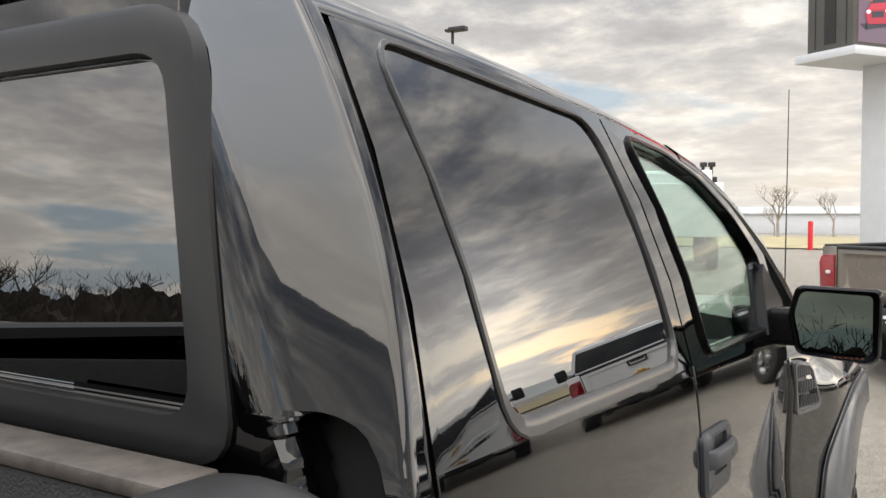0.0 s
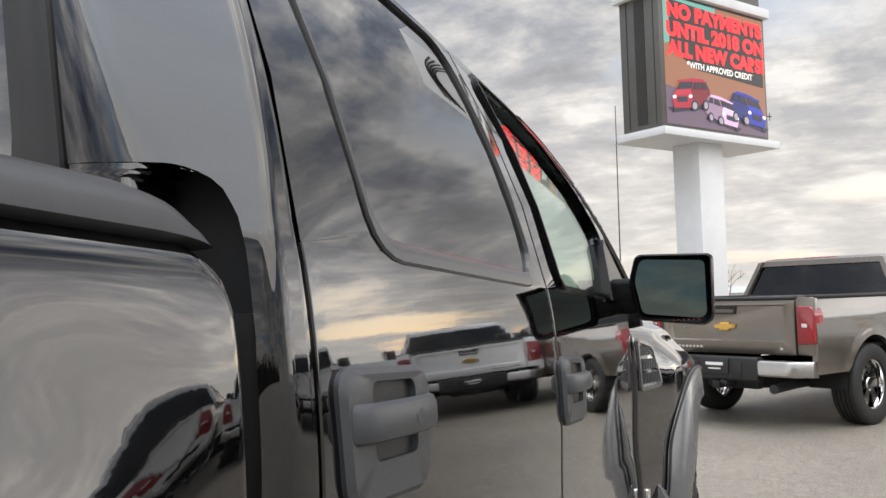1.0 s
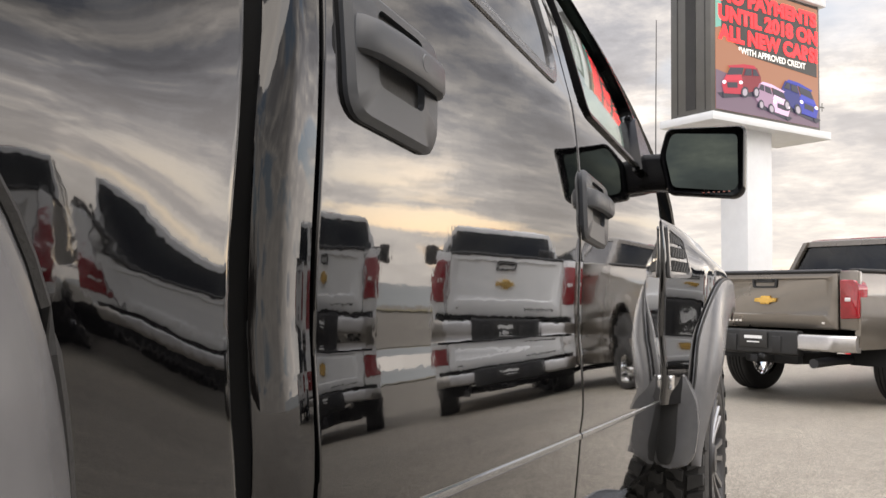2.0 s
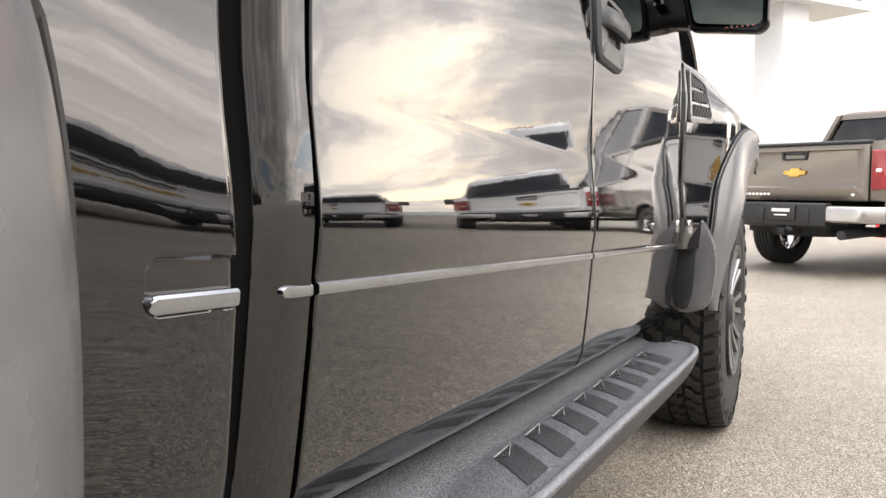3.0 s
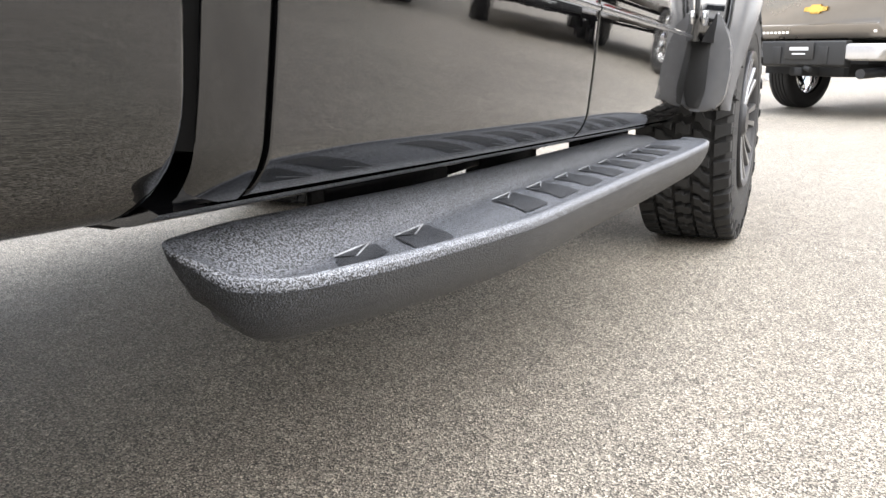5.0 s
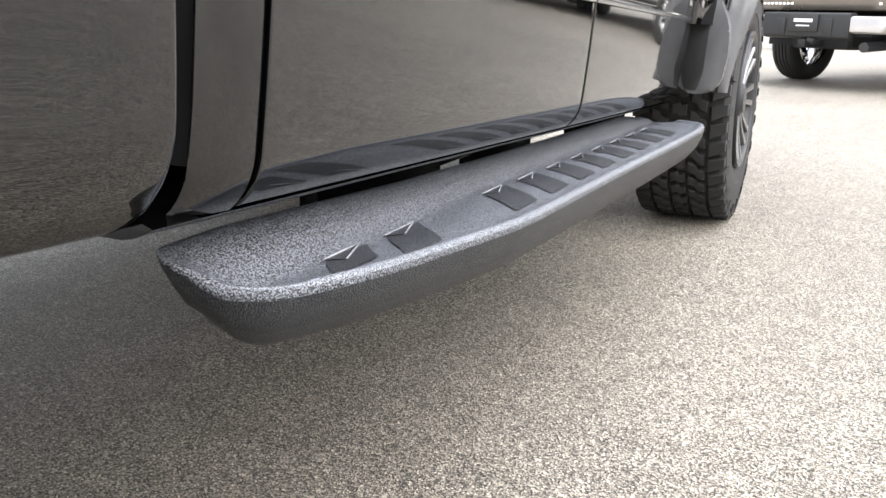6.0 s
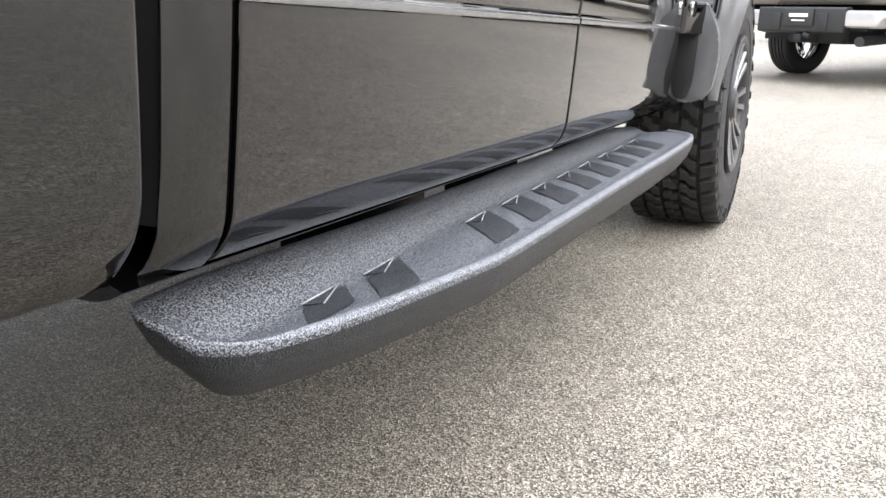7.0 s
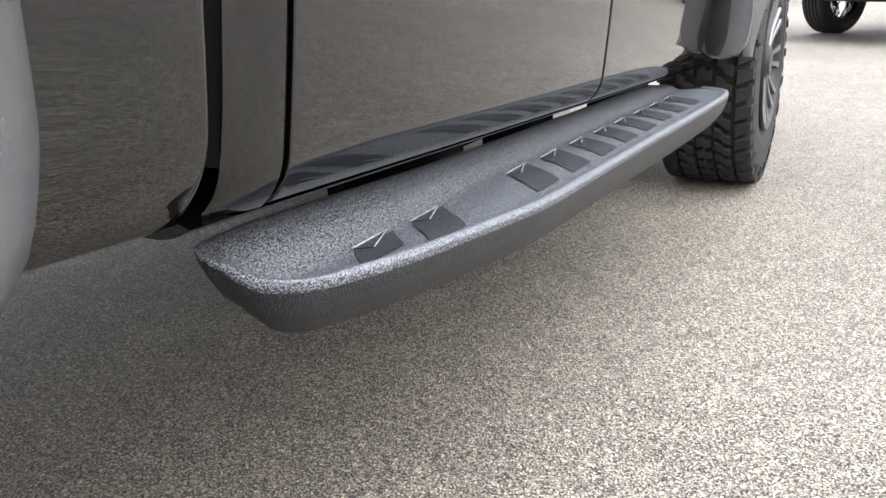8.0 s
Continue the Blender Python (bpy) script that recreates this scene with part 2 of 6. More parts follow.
def concrete_material():
    mt = bpy.data.materials.new("aggregate_paving")
    mt.use_nodes = True
    nt = mt.node_tree
    N, L = nt.nodes.new, nt.links.new
    b = nt.nodes["Principled BSDF"]
    tc = N("ShaderNodeTexCoord")

    def noise_node(scale, detail, rough=0.6):
        n = N("ShaderNodeTexNoise")
        L(tc.outputs["Object"], n.inputs["Vector"])
        n.inputs["Scale"].default_value, n.inputs["Detail"].default_value, n.inputs["Roughness"].default_value = scale, detail, rough
        return n

    stones = N("ShaderNodeTexVoronoi")
    L(tc.outputs["Object"], stones.inputs["Vector"])
    stones.inputs["Scale"].default_value = 330
    speck = N("ShaderNodeSeparateColor")
    L(stones.outputs["Color"], speck.inputs[0])
    r1 = N("ShaderNodeValToRGB")
    e = r1.color_ramp.elements
    e[0].position, e[0].color = 0.0, (0.020, 0.018, 0.015, 1)
    e[1].position, e[1].color = 1.0, (0.92, 0.85, 0.74, 1)
    for p, c in ((0.28, (0.095, 0.085, 0.071, 1)), (0.6, (0.315, 0.287, 0.245, 1)), (0.9, (0.50, 0.458, 0.395, 1))):
        q = r1.color_ramp.elements.new(p)
        q.color = c
    L(speck.outputs[0], r1.inputs[0])
    wide = noise_node(0.45, 7)
    r2 = N("ShaderNodeValToRGB")
    r2.color_ramp.elements[0].position, r2.color_ramp.elements[0].color = 0.32, (0.74, 0.718, 0.687, 1)
    r2.color_ramp.elements[1].position, r2.color_ramp.elements[1].color = 0.68, (1.01, 0.988, 0.945, 1)
    L(wide.outputs[0], r2.inputs[0])
    mid = noise_node(9, 6, 0.7)
    r3 = N("ShaderNodeValToRGB")
    r3.color_ramp.elements[0].position, r3.color_ramp.elements[0].color = 0.35, (0.86, 0.86, 0.86, 1)
    r3.color_ramp.elements[1].position, r3.color_ramp.elements[1].color = 0.65, (1.1, 1.1, 1.1, 1)
    L(mid.outputs[0], r3.inputs[0])
    m1, m2 = N("ShaderNodeMixRGB"), N("ShaderNodeMixRGB")
    for m in (m1, m2):
        m.blend_type = "MULTIPLY"
        m.inputs[0].default_value = 1.0
    L(r1.outputs[0], m1.inputs[1]), L(r2.outputs[0], m1.inputs[2])
    L(m1.outputs[0], m2.inputs[1]), L(r3.outputs[0], m2.inputs[2])
    L(m2.outputs[0], b.inputs["Base Color"])
    b.inputs["Roughness"].default_value = 0.55
    bp = N("ShaderNodeBump")
    bp.inputs["Strength"].default_value, bp.inputs["Distance"].default_value = 1.0, 0.004
    L(stones.outputs["Distance"], bp.inputs["Height"])
    L(bp.outputs[0], b.inputs["Normal"])
    return mt


PAVING = concrete_material()


# ---- mesh helpers ----
def finish(bm, sharp=38):
    bmesh.ops.recalc_face_normals(bm, faces=bm.faces)
    for f in bm.faces:
        f.smooth = True
    lim = radians(sharp)
    for e in bm.edges:
        if len(e.link_faces) == 2 and e.calc_face_angle(0) > lim:
            e.smooth = False


def part(name, bm, mat, parent=None, label="", flip_at=None, sharp=38):
    """Links a bmesh as one object under a thing; flip_at: also its twin, mirrored across that x."""
    if sharp:
        finish(bm, sharp)
    me = bpy.data.meshes.new(name)
    bm.to_mesh(me)
    me.materials.append(mat)
    ob = new(name, me)
    ob.parent = parent
    if label:
        ob["label"] = label
    if flip_at is not None:
        for v in bm.verts:
            v.co.x = 2 * flip_at - v.co.x
        bmesh.ops.reverse_faces(bm, faces=bm.faces)
        me2 = bpy.data.meshes.new(name)
        bm.to_mesh(me2)
        me2.materials.append(mat)
        twin = new(name, me2)
        twin.parent = parent
        if label:
            twin["label"] = label
    bm.free()
    return ob


def thing(name, label, category, m=None, group="", kind=""):
    ob = new(name)
    if m is not None:
        ob.matrix_basis = m
    return tagged(ob, label, category, group, kind)


def box(bm, lo, hi, bevel=0.0, m=None, segments=2):
    vs = [bm.verts.new((x, y, z)) for x in (lo[0], hi[0]) for y in (lo[1], hi[1]) for z in (lo[2], hi[2])]
    faces = [bm.faces.new([vs[i] for i in q]) for q in ((0, 1, 3, 2), (4, 6, 7, 5), (0, 4, 5, 1), (2, 3, 7, 6), (0, 2, 6, 4), (1, 5, 7, 3))]
    if bevel:
        edges = list({e for f in faces for e in f.edges})
        res = bmesh.ops.bevel(bm, geom=edges, offset=bevel, segments=segments, affect="EDGES", profile=0.5)
        vs = list({v for f in res["faces"] for v in f.verts} | {v for v in vs if v.is_valid})
    if m is not None:
        bmesh.ops.transform(bm, matrix=m, verts=vs)
    return vs


def prism(bm, outline, a, b, axis="x", bevel=0.0):
    """An outline of (p, q) drawn out along an axis from a to b."""
    place = {"x": lambda p, q, s: (s, p, q), "y": lambda p, q, s: (p, s, q), "z": lambda p, q, s: (p, q, s)}[axis]
    lo = [bm.verts.new(place(p, q, a)) for p, q in outline]
    hi = [bm.verts.new(place(p, q, b)) for p, q in outline]
    n = len(outline)
    faces = [bm.faces.new(lo), bm.faces.new(hi)]
    for i in range(n):
        faces.append(bm.faces.new((lo[i], lo[(i + 1) % n], hi[(i + 1) % n], hi[i])))
    if bevel:
        edges = list({e for f in faces[:2] for e in f.edges})
        bmesh.ops.bevel(bm, geom=edges, offset=bevel, segments=2, affect="EDGES", profile=0.5)


def slab(bm, fn, us, vs, back):
    """A sheet fn(u, v) with a second sheet behind it, shifted by back, and closed rims."""
    back = Vector(back)
    front = [[bm.verts.new(fn(u, v)) for v in vs] for u in us]
    rear = [[bm.verts.new(p.co + back) for p in row] for row in front]
    nu, nv = len(us), len(vs)
    for i in range(nu - 1):
        for j in range(nv - 1):
            bm.faces.new((front[i][j], front[i + 1][j], front[i + 1][j + 1], front[i][j + 1]))
            bm.faces.new((rear[i][j], rear[i][j + 1], rear[i + 1][j + 1], rear[i + 1][j]))
    for i in range(nu - 1):
        for j in (0, nv - 1):
            bm.faces.new((front[i][j], front[i + 1][j], rear[i + 1][j], rear[i][j]))
    for j in range(nv - 1):
        for i in (0, nu - 1):
            bm.faces.new((front[i][j], front[i][j + 1], rear[i][j + 1], rear[i][j]))


def band(bm, loops, closed=True):
    """Faces between rows of points; closed: each row is a loop."""
    rows = [[bm.verts.new(p) for p in row] for row in loops]
    for a, b in zip(rows, rows[1:]):
        n = len(a)
        for i in range(n if closed else n - 1):
            j = (i + 1) % n
            bm.faces.new((a[i], a[j], b[j], b[i]))
    return rows


def tube(bm, path, radius, sides=8, cap=True):
    """A round bar along a path; radius: one number or one for each point."""
    pts = [Vector(p) for p in path]
    rows = []
    for i, p in enumerate(pts):
        d = (pts[min(i + 1, len(pts) - 1)] - pts[max(i - 1, 0)]).normalized()
        a = d.orthogonal().normalized()
        if abs(d.z) < 0.95:
            a = d.cross(Vector((0, 0, 1))).normalized()
        b = d.cross(a)
        r = radius[i] if isinstance(radius, (list, tuple)) else radius
        rows.append([p + r * (math.cos(6.28319 * k / sides) * a + math.sin(6.28319 * k / sides) * b) for k in range(sides)])
    made = band(bm, rows)
    if cap:
        bm.faces.new(made[0]), bm.faces.new(made[-1])


def lathe(bm, profile, sides, m=None):
    """Turns (radius, x) round the x axis."""
    rows = [[Vector((x, r * math.cos(6.28319 * k / sides), r * math.sin(6.28319 * k / sides))) for k in range(sides)] for r, x in profile]
    if m is not None:
        rows = [[m @ p for p in row] for row in rows]
    return band(bm, rows)


def lerp(table, t):
    for (a, p), (b, q) in zip(table, table[1:]):
        if t <= b:
            return p + (q - p) * max(0.0, (t - a) / (b - a)) if b > a else p
    return table[-1][1]


def smooth(a, b, t):
    t = min(1.0, max(0.0, (t - a) / (b - a)))
    return t * t * (3 - 2 * t)


def steps(a, b, n):
    return [a + (b - a) * i / n for i in range(n + 1)]


# ---- ground ----
def build_ground():
    """One sheet: the paved lot lies level, and beyond it the land falls away to the horizon."""
    bm = bmesh.new()

    def land(x, y):
        far = max(0.0, math.hypot(x, y - 3) - 34.0)
        return -0.020 * far * smooth(0, 25, far)

    marks = [-1500, -700, -300, -140, -80, -50, -36, -24, -12, -4, 4, 12, 24, 36, 50, 80, 140, 300, 700, 1500]
    rows = [[bm.verts.new((x, y + 3, land(x, y + 3))) for y in marks] for x in marks]
    for a, b in zip(rows, rows[1:]):
        for i in range(len(marks) - 1):
            bm.faces.new((a[i], b[i], b[i + 1], a[i + 1]))
    finish(bm, 60)
    me = bpy.data.meshes.new("ground")
    bm.to_mesh(me)
    bm.free()
    me.materials.append(PAVING)
    tagged(new("ground", me), "pale speckled aggregate paving of a car lot, dry", "paving", kind="structure")


build_ground()

# ---- the black pickup: its body surface ----
MID = -0.99      # the truck's centre line
RAKE = 0.045     # the body stands nose down by this slope
AXLE_F, AXLE_R = 4.72, 1.04
HUB = 0.43

# tilt of the door skin in degrees by level height: where it leans out, in, and folds
TILT = [(0.50, -48.0), (0.552, -38.0), (0.565, -9.0), (0.70, -6.8), (0.749, -6.5), (0.753, 0.0), (0.766, 0.0), (0.770, -10.0), (0.784, -9.0), (0.796, -7.0), (0.802, -4.5),
        (0.807, -2.5), (0.815, -1.0), (0.83, 0.8), (0.845, 2.2), (0.86, 3.6), (0.88, 5.0), (0.925, 5.3), (0.934, 4.8), (0.952, 0.4), (0.97, 0.0), (1.02, -1.4), (1.06, -2.4), (1.10, -2.0), (1.16, -0.4), (1.20, 1.6), (1.24, 3.0), (1.30, 5.5), (1.36, 9.0), (1.40, 16.0)]
SIDE = []
_x, _w = 0.003, 0.757
_up = []
while _w < 1.40:
    _up.append((_w, _x))
    _x -= math.tan(radians(lerp(TILT, _w))) * 0.002
    _w += 0.002
_x, _w = 0.003, 0.757
while _w > 0.48:
    SIDE.insert(0, (_w, _x))
    _w -= 0.002
    _x += math.tan(radians(lerp(TILT, _w))) * 0.002
SIDE = SIDE[:-1] + _up
BELT = SIDE[-1][1]
# the bed side is plainer: a slow swell that leans in towards its top
BED_TILT = [(0.70, -6.8), (0.75, -6.0), (0.79, -3.5), (0.815, 0.5), (0.845, 2.8), (0.90, 2.8), (0.97, 1.6), (1.05, 0.6), (1.10, 0.8), (1.14, 1.5), (1.19, 2.3), (1.25, 4.8), (1.285, 6.8), (1.34, 10.0), (1.40, 15.0)]
BED_SIDE = [(w, x + 0.006) for w, x in SIDE if w <= 0.70]
_w, _x = BED_SIDE[-1]
while _w < 1.40:
    _x -= math.tan(radians(lerp(BED_TILT, _w))) * 0.002
    _w += 0.002
    BED_SIDE.append((_w, _x))


# below these levels the panels roll under in one arc: level, radius, first angle
DOOR_ROLL, BED_ROLL = (0.580, 0.080, radians(8)), (0.618, 0.122, radians(8))


def roll_level(deg, arc=DOOR_ROLL):
    """The level at which the rolled-under edge has turned by that many degrees."""
    return arc[0] - arc[1] * (math.sin(radians(deg)) - math.sin(arc[2]))


def roll_in(w, arc=DOOR_ROLL):
    """How far the rolled edge has come in at a level below its start."""
    sn = min(1.0, math.sin(arc[2]) + max(0.0, arc[0] - w) / arc[1])
    return arc[1] * (math.cos(arc[2]) - math.sqrt(1 - sn * sn))


def side_x(w):
    if w < DOOR_ROLL[0]:
        return lerp(SIDE, DOOR_ROLL[0]) - roll_in(w)
    if w <= 1.398:
        return lerp(SIDE, w)
    d = w - 1.398
    return BELT - 0.19 * d - 0.41 * d * d


def bulge(y, w):
    """The wide front fender and bed side stand out past the doors."""
    front = 0.30 * max(0.0, y - 4.0)
    front = front if front < 0.08 else 0.08 + 0.035 * (1 - math.exp(-(front - 0.08) / 0.035))
    q = min(1.0, max(0.0, (1.946 - y) / 0.37)) ** 2
    rear = q * 0.030 + smooth(1.965, 1.755, y) * (0.013 * (smooth(0.74, 1.04, w) - 0.65) - 0.032 * smooth(1.04, 1.36, w) + 0.008 * smooth(0.98, 1.12, w))
    return front * (1 - 0.75 * smooth(1.17, 1.30, w)) + rear * (1 - smooth(1.20, 1.37, w))


def pocket(y, w):
    """Depth of the round-ended recess that holds the bright strip of the bed."""
    if not 1.85 < y < 1.985:
        return 0.0
    across, along = abs(w - 0.7735) - 0.0075, 1.872 - y
    off = math.hypot(max(0.0, across), max(0.0, along)) - 0.0135
    return 0.0058 * smooth(0.0, -0.005, off)


def body(y, w, out=0.0):
    """A point of the truck's right flank at station y and level height w."""
    if y < 1.985:
        base = lerp(BED_SIDE, min(1.399, max(BED_ROLL[0], w))) - roll_in(w, BED_ROLL)
        base -= pocket(y, w)
    else:
        # the fold of the doors rises less to the rear than the body's own levels
        base = side_x(w + 0.022 * max(0.0, (2.95 - y) / 0.9) * smooth(0.80, 0.87, w) * smooth(1.22, 1.05, w))
    return Vector((base + bulge(y, w) - 0.004 * (y - 2.9) ** 2 * (2.0 < y < 4.0) + out, y, w - RAKE * (y - 3.0)))


def world_z(y, w):
    return w - RAKE * (y - 3.0)


def rear_seam(w):
    return 2.068 + 0.125 * max(0.0, w - 1.385)


def mid_seam(w):
    return lerp([(0.5, 3.035), (0.757, 3.0), (1.385, 2.985), (1.9, 2.95)], w)


def roof_line(y):
    return lerp([(1.9, 1.895), (2.2, 1.902), (2.6, 1.902), (3.05, 1.893), (3.35, 1.875), (3.6, 1.838), (3.8, 1.772), (4.0, 1.668), (4.2, 1.53), (4.4, 1.375), (4.5, 1.30)], y)


def edge_drop(d, r=0.0024):
    """How far a panel's rim rolls in at distance d from its edge."""
    return 0.0 if d >= r else -r * (1 - math.sqrt(max(0.0, 1 - ((r - d) / r) ** 2)))


LEVELS = sorted({round(w, 5) for w in [roll_level(d) for d in (54, 50, 45, 40, 34, 28, 22, 16, 11, 8)] + steps(0.592, 0.75, 10) + [0.754, 0.757, 0.763] + steps(0.765, 0.772, 6) + steps(0.775, 0.793, 7) + steps(0.795, 0.818, 24) + [0.822, 0.827, 0.832, 0.836]
                 + steps(0.84, 0.94, 14) + steps(0.942, 0.99, 16) + steps(1.0, 1.384, 26)})

truck = thing("pickup_truck", "glossy black lifted crew-cab pickup truck with grey flares and running board", "pickup truck")


def flank_panel(bm, a_of_w, b_of_w, levels, n=26):
    """A panel of the flank between two seams, its upright rims rolled in."""
    fr = [0.0, 0.0008, 0.002, 0.004, 0.03] + steps(0.06, 0.94, n) + [0.97, 0.996, 0.998, 0.9992, 1.0]

    def fn(f, w):
        a, b = a_of_w(w), b_of_w(w)
        y = a + (b - a) * f
        d = min(y - a, b - y)
        low = edge_drop(w - levels[0])
        return body(y, w, edge_drop(d) + low)

    slab(bm, fn, fr, levels, (-0.035, 0, 0))


def frame_ring(bm, outer, inner, out=0.0, depth=0.03, n=10, lip=0.004):
    """A flat ring on the flank between two outlines of the same number of corners (station, level)."""
    def walk_round(c):
        pts = []
        for (a, b), (c2, d) in zip(c, c[1:] + c[:1]):
            pts += [(a + (c2 - a) * i / n, b + (d - b) * i / n) for i in range(n)]
        return pts

    o, i = walk_round(outer), walk_round(inner)
    mix = lambda t: [(p[0] + (q[0] - p[0]) * t, p[1] + (q[1] - p[1]) * t) for p, q in zip(o, i)]
    rows = [[body(y, w, out - depth) for y, w in o], [body(y, w, out - lip) for y, w in o], [body(y, w, out) for y, w in mix(0.12)], [body(y, w, out) for y, w in mix(0.5)],
            [body(y, w, out) for y, w in mix(0.88)], [body(y, w, out - lip) for y, w in i], [body(y, w, out - depth) for y, w in i]]
    band(bm, rows + [rows[0]])
    bmesh.ops.remove_doubles(bm, verts=bm.verts, dist=0.00001)


def pane(bm, outline, out, n=10, rows=8):
    """A sheet of glass on the flank, filled between a lower and an upper edge of an outline given as (level, from, to)."""
    def fn(f, w):
        return body(lerp([(l, a) for l, a, b in outline], w) * (1 - f) + lerp([(l, b) for l, a, b in outline], w) * f, w, out)

    slab(bm, fn, steps(0, 1, n), steps(outline[0][0], outline[-1][0], rows * 2), (-0.004, 0, 0))


def rounded(points, r, n=5):
    """Rounds the corners of an outline."""
    res = []
    for i, p in enumerate(points):
        a, b, c = Vector(points[i - 1]), Vector(p), Vector(points[(i + 1) % len(points)])
        ra = min(r, (a - b).length * 0.45, (c - b).length * 0.45)
        s, e = b + (a - b).normalized() * ra, b + (c - b).normalized() * ra
        for k in range(n + 1):
            t = k / n
            q = s * (1 - t) ** 2 + b * 2 * t * (1 - t) + e * t * t
            res.append((q.x, q.y))
    return res


# window outlines (station, level): anticlockwise from the lower rear corner
WIN_R = [(2.232, 1.403), (2.905, 1.403), (2.870, 1.838), (2.200, 1.850)]
WIN_F = [(3.106, 1.398), (3.705, 1.398), (3.85, 1.577), (3.708, 1.69), (3.505, 1.776), (3.304, 1.814), (3.053, 1.826)]


def door_handle(parent, y0, w0):
    """Bezel with a bridged grip and a lock barrel, standing on the door skin."""
    bez = bmesh.new()
    out = rounded([(y0 + 0.012, w0), (y0 + 0.205, w0 - 0.004), (y0 + 0.212, w0 + 0.128), (y0, w0 + 0.132)], 0.03)
    hole = rounded([(y0 + 0.062, w0 + 0.040), (y0 + 0.168, w0 + 0.038), (y0 + 0.168, w0 + 0.115), (y0 + 0.062, w0 + 0.117)], 0.014)
    rows = [[body(y, w, -0.004) for y, w in out], [body(y, w, 0.005) for y, w in out]]
    cy, cw = y0 + 0.108, w0 + 0.065
    inset = [(cy + (y - cy) * 0.93, cw + (w - cw) * 0.90) for y, w in out]
    rows.append([body(y, w, 0.011) for y, w in inset])
    rows.append([body(y, w, 0.010) for y, w in hole])
    rows.append([body(y0 + 0.115 + (y - y0 - 0.115) * 0.94, w, -0.014) for y, w in hole])
    made = band(bez, rows)
    bez.faces.new(made[-1])
    bezel = part("handle_bezel", bez, HANDLE, parent, "grey plastic door handle bezel")
    # flat dark plate on the skin: its colour paints the hollow's shade
    back = bmesh.new()
    made = band(back, [[body(y, w, 0.0) for y, w in hole], [body(y, w, 0.0025) for y, w in hole]])
    back.faces.new(made[-1])
    part("handle_recess", back, RUBBER, bezel, "dark plate painting the shade of the hollow behind the grip")
    grip = bmesh.new()
    prof = [(-0.0, 0.006), (0.010, 0.020), (0.03, 0.027), (0.07, 0.030), (0.12, 0.031), (0.17, 0.028), (0.190, 0.020), (0.198, 0.008)]
    rows = []
    for dy, o in prof:
        rows.append([body(y0 + 0.012 + dy, w0 + lv, o - dip) for lv, dip in ((0.060, 0.010), (0.063, 0.003), (0.070, 0.0), (0.088, 0.0), (0.095, 0.003), (0.098, 0.010), (0.094, 0.018), (0.064, 0.018))])
    made = band(grip, rows)
    grip.faces.new(made[0]), grip.faces.new(made[-1])
    part("handle_grip", grip, HANDLE, bezel)
    lock = bmesh.new()
    c = body(y0 + 0.128, w0 + 0.079, 0.030)
    lathe(lock, [(0.001, 0.0015), (0.009, 0.0015), (0.0105, 0.0), (0.0105, -0.006)], 14, Matrix.Translation(c))
    part("lock_barrel", lock, HANDLE, bezel)


def strip(parent, a, b, w=0.753, sink=0.0, tall=1.0):
    bm = bmesh.new()
    rows = []
    for y in sorted({round(v, 5) for v in steps(a, b, 24) + [a + 0.001, a + 0.002, a + 0.004, a + 0.006, a + 0.009]}):
        end = math.sqrt(max(0.0, 1 - (1 - min(1.0, (y - a + 0.0006) / 0.009)) ** 2)) if tall > 1 or sink else 1.0
        rows.append([body(y, w + tall * (0.0055 + (lv - 0.0055) * end), o - sink * (b - y)) + Vector((pocket(y, w + tall * lv), 0, 0)) for lv, o in ((0.0, -0.01), (0.0, 0.002), (0.002, 0.0035), (0.009, 0.0035), (0.011, 0.001), (0.011, -0.01))])
    made = band(bm, rows)
    bm.faces.new(made[0]), bm.faces.new(made[-1])
    part("chrome_strip", bm, STRIP, parent, "thin chrome body-side strip")


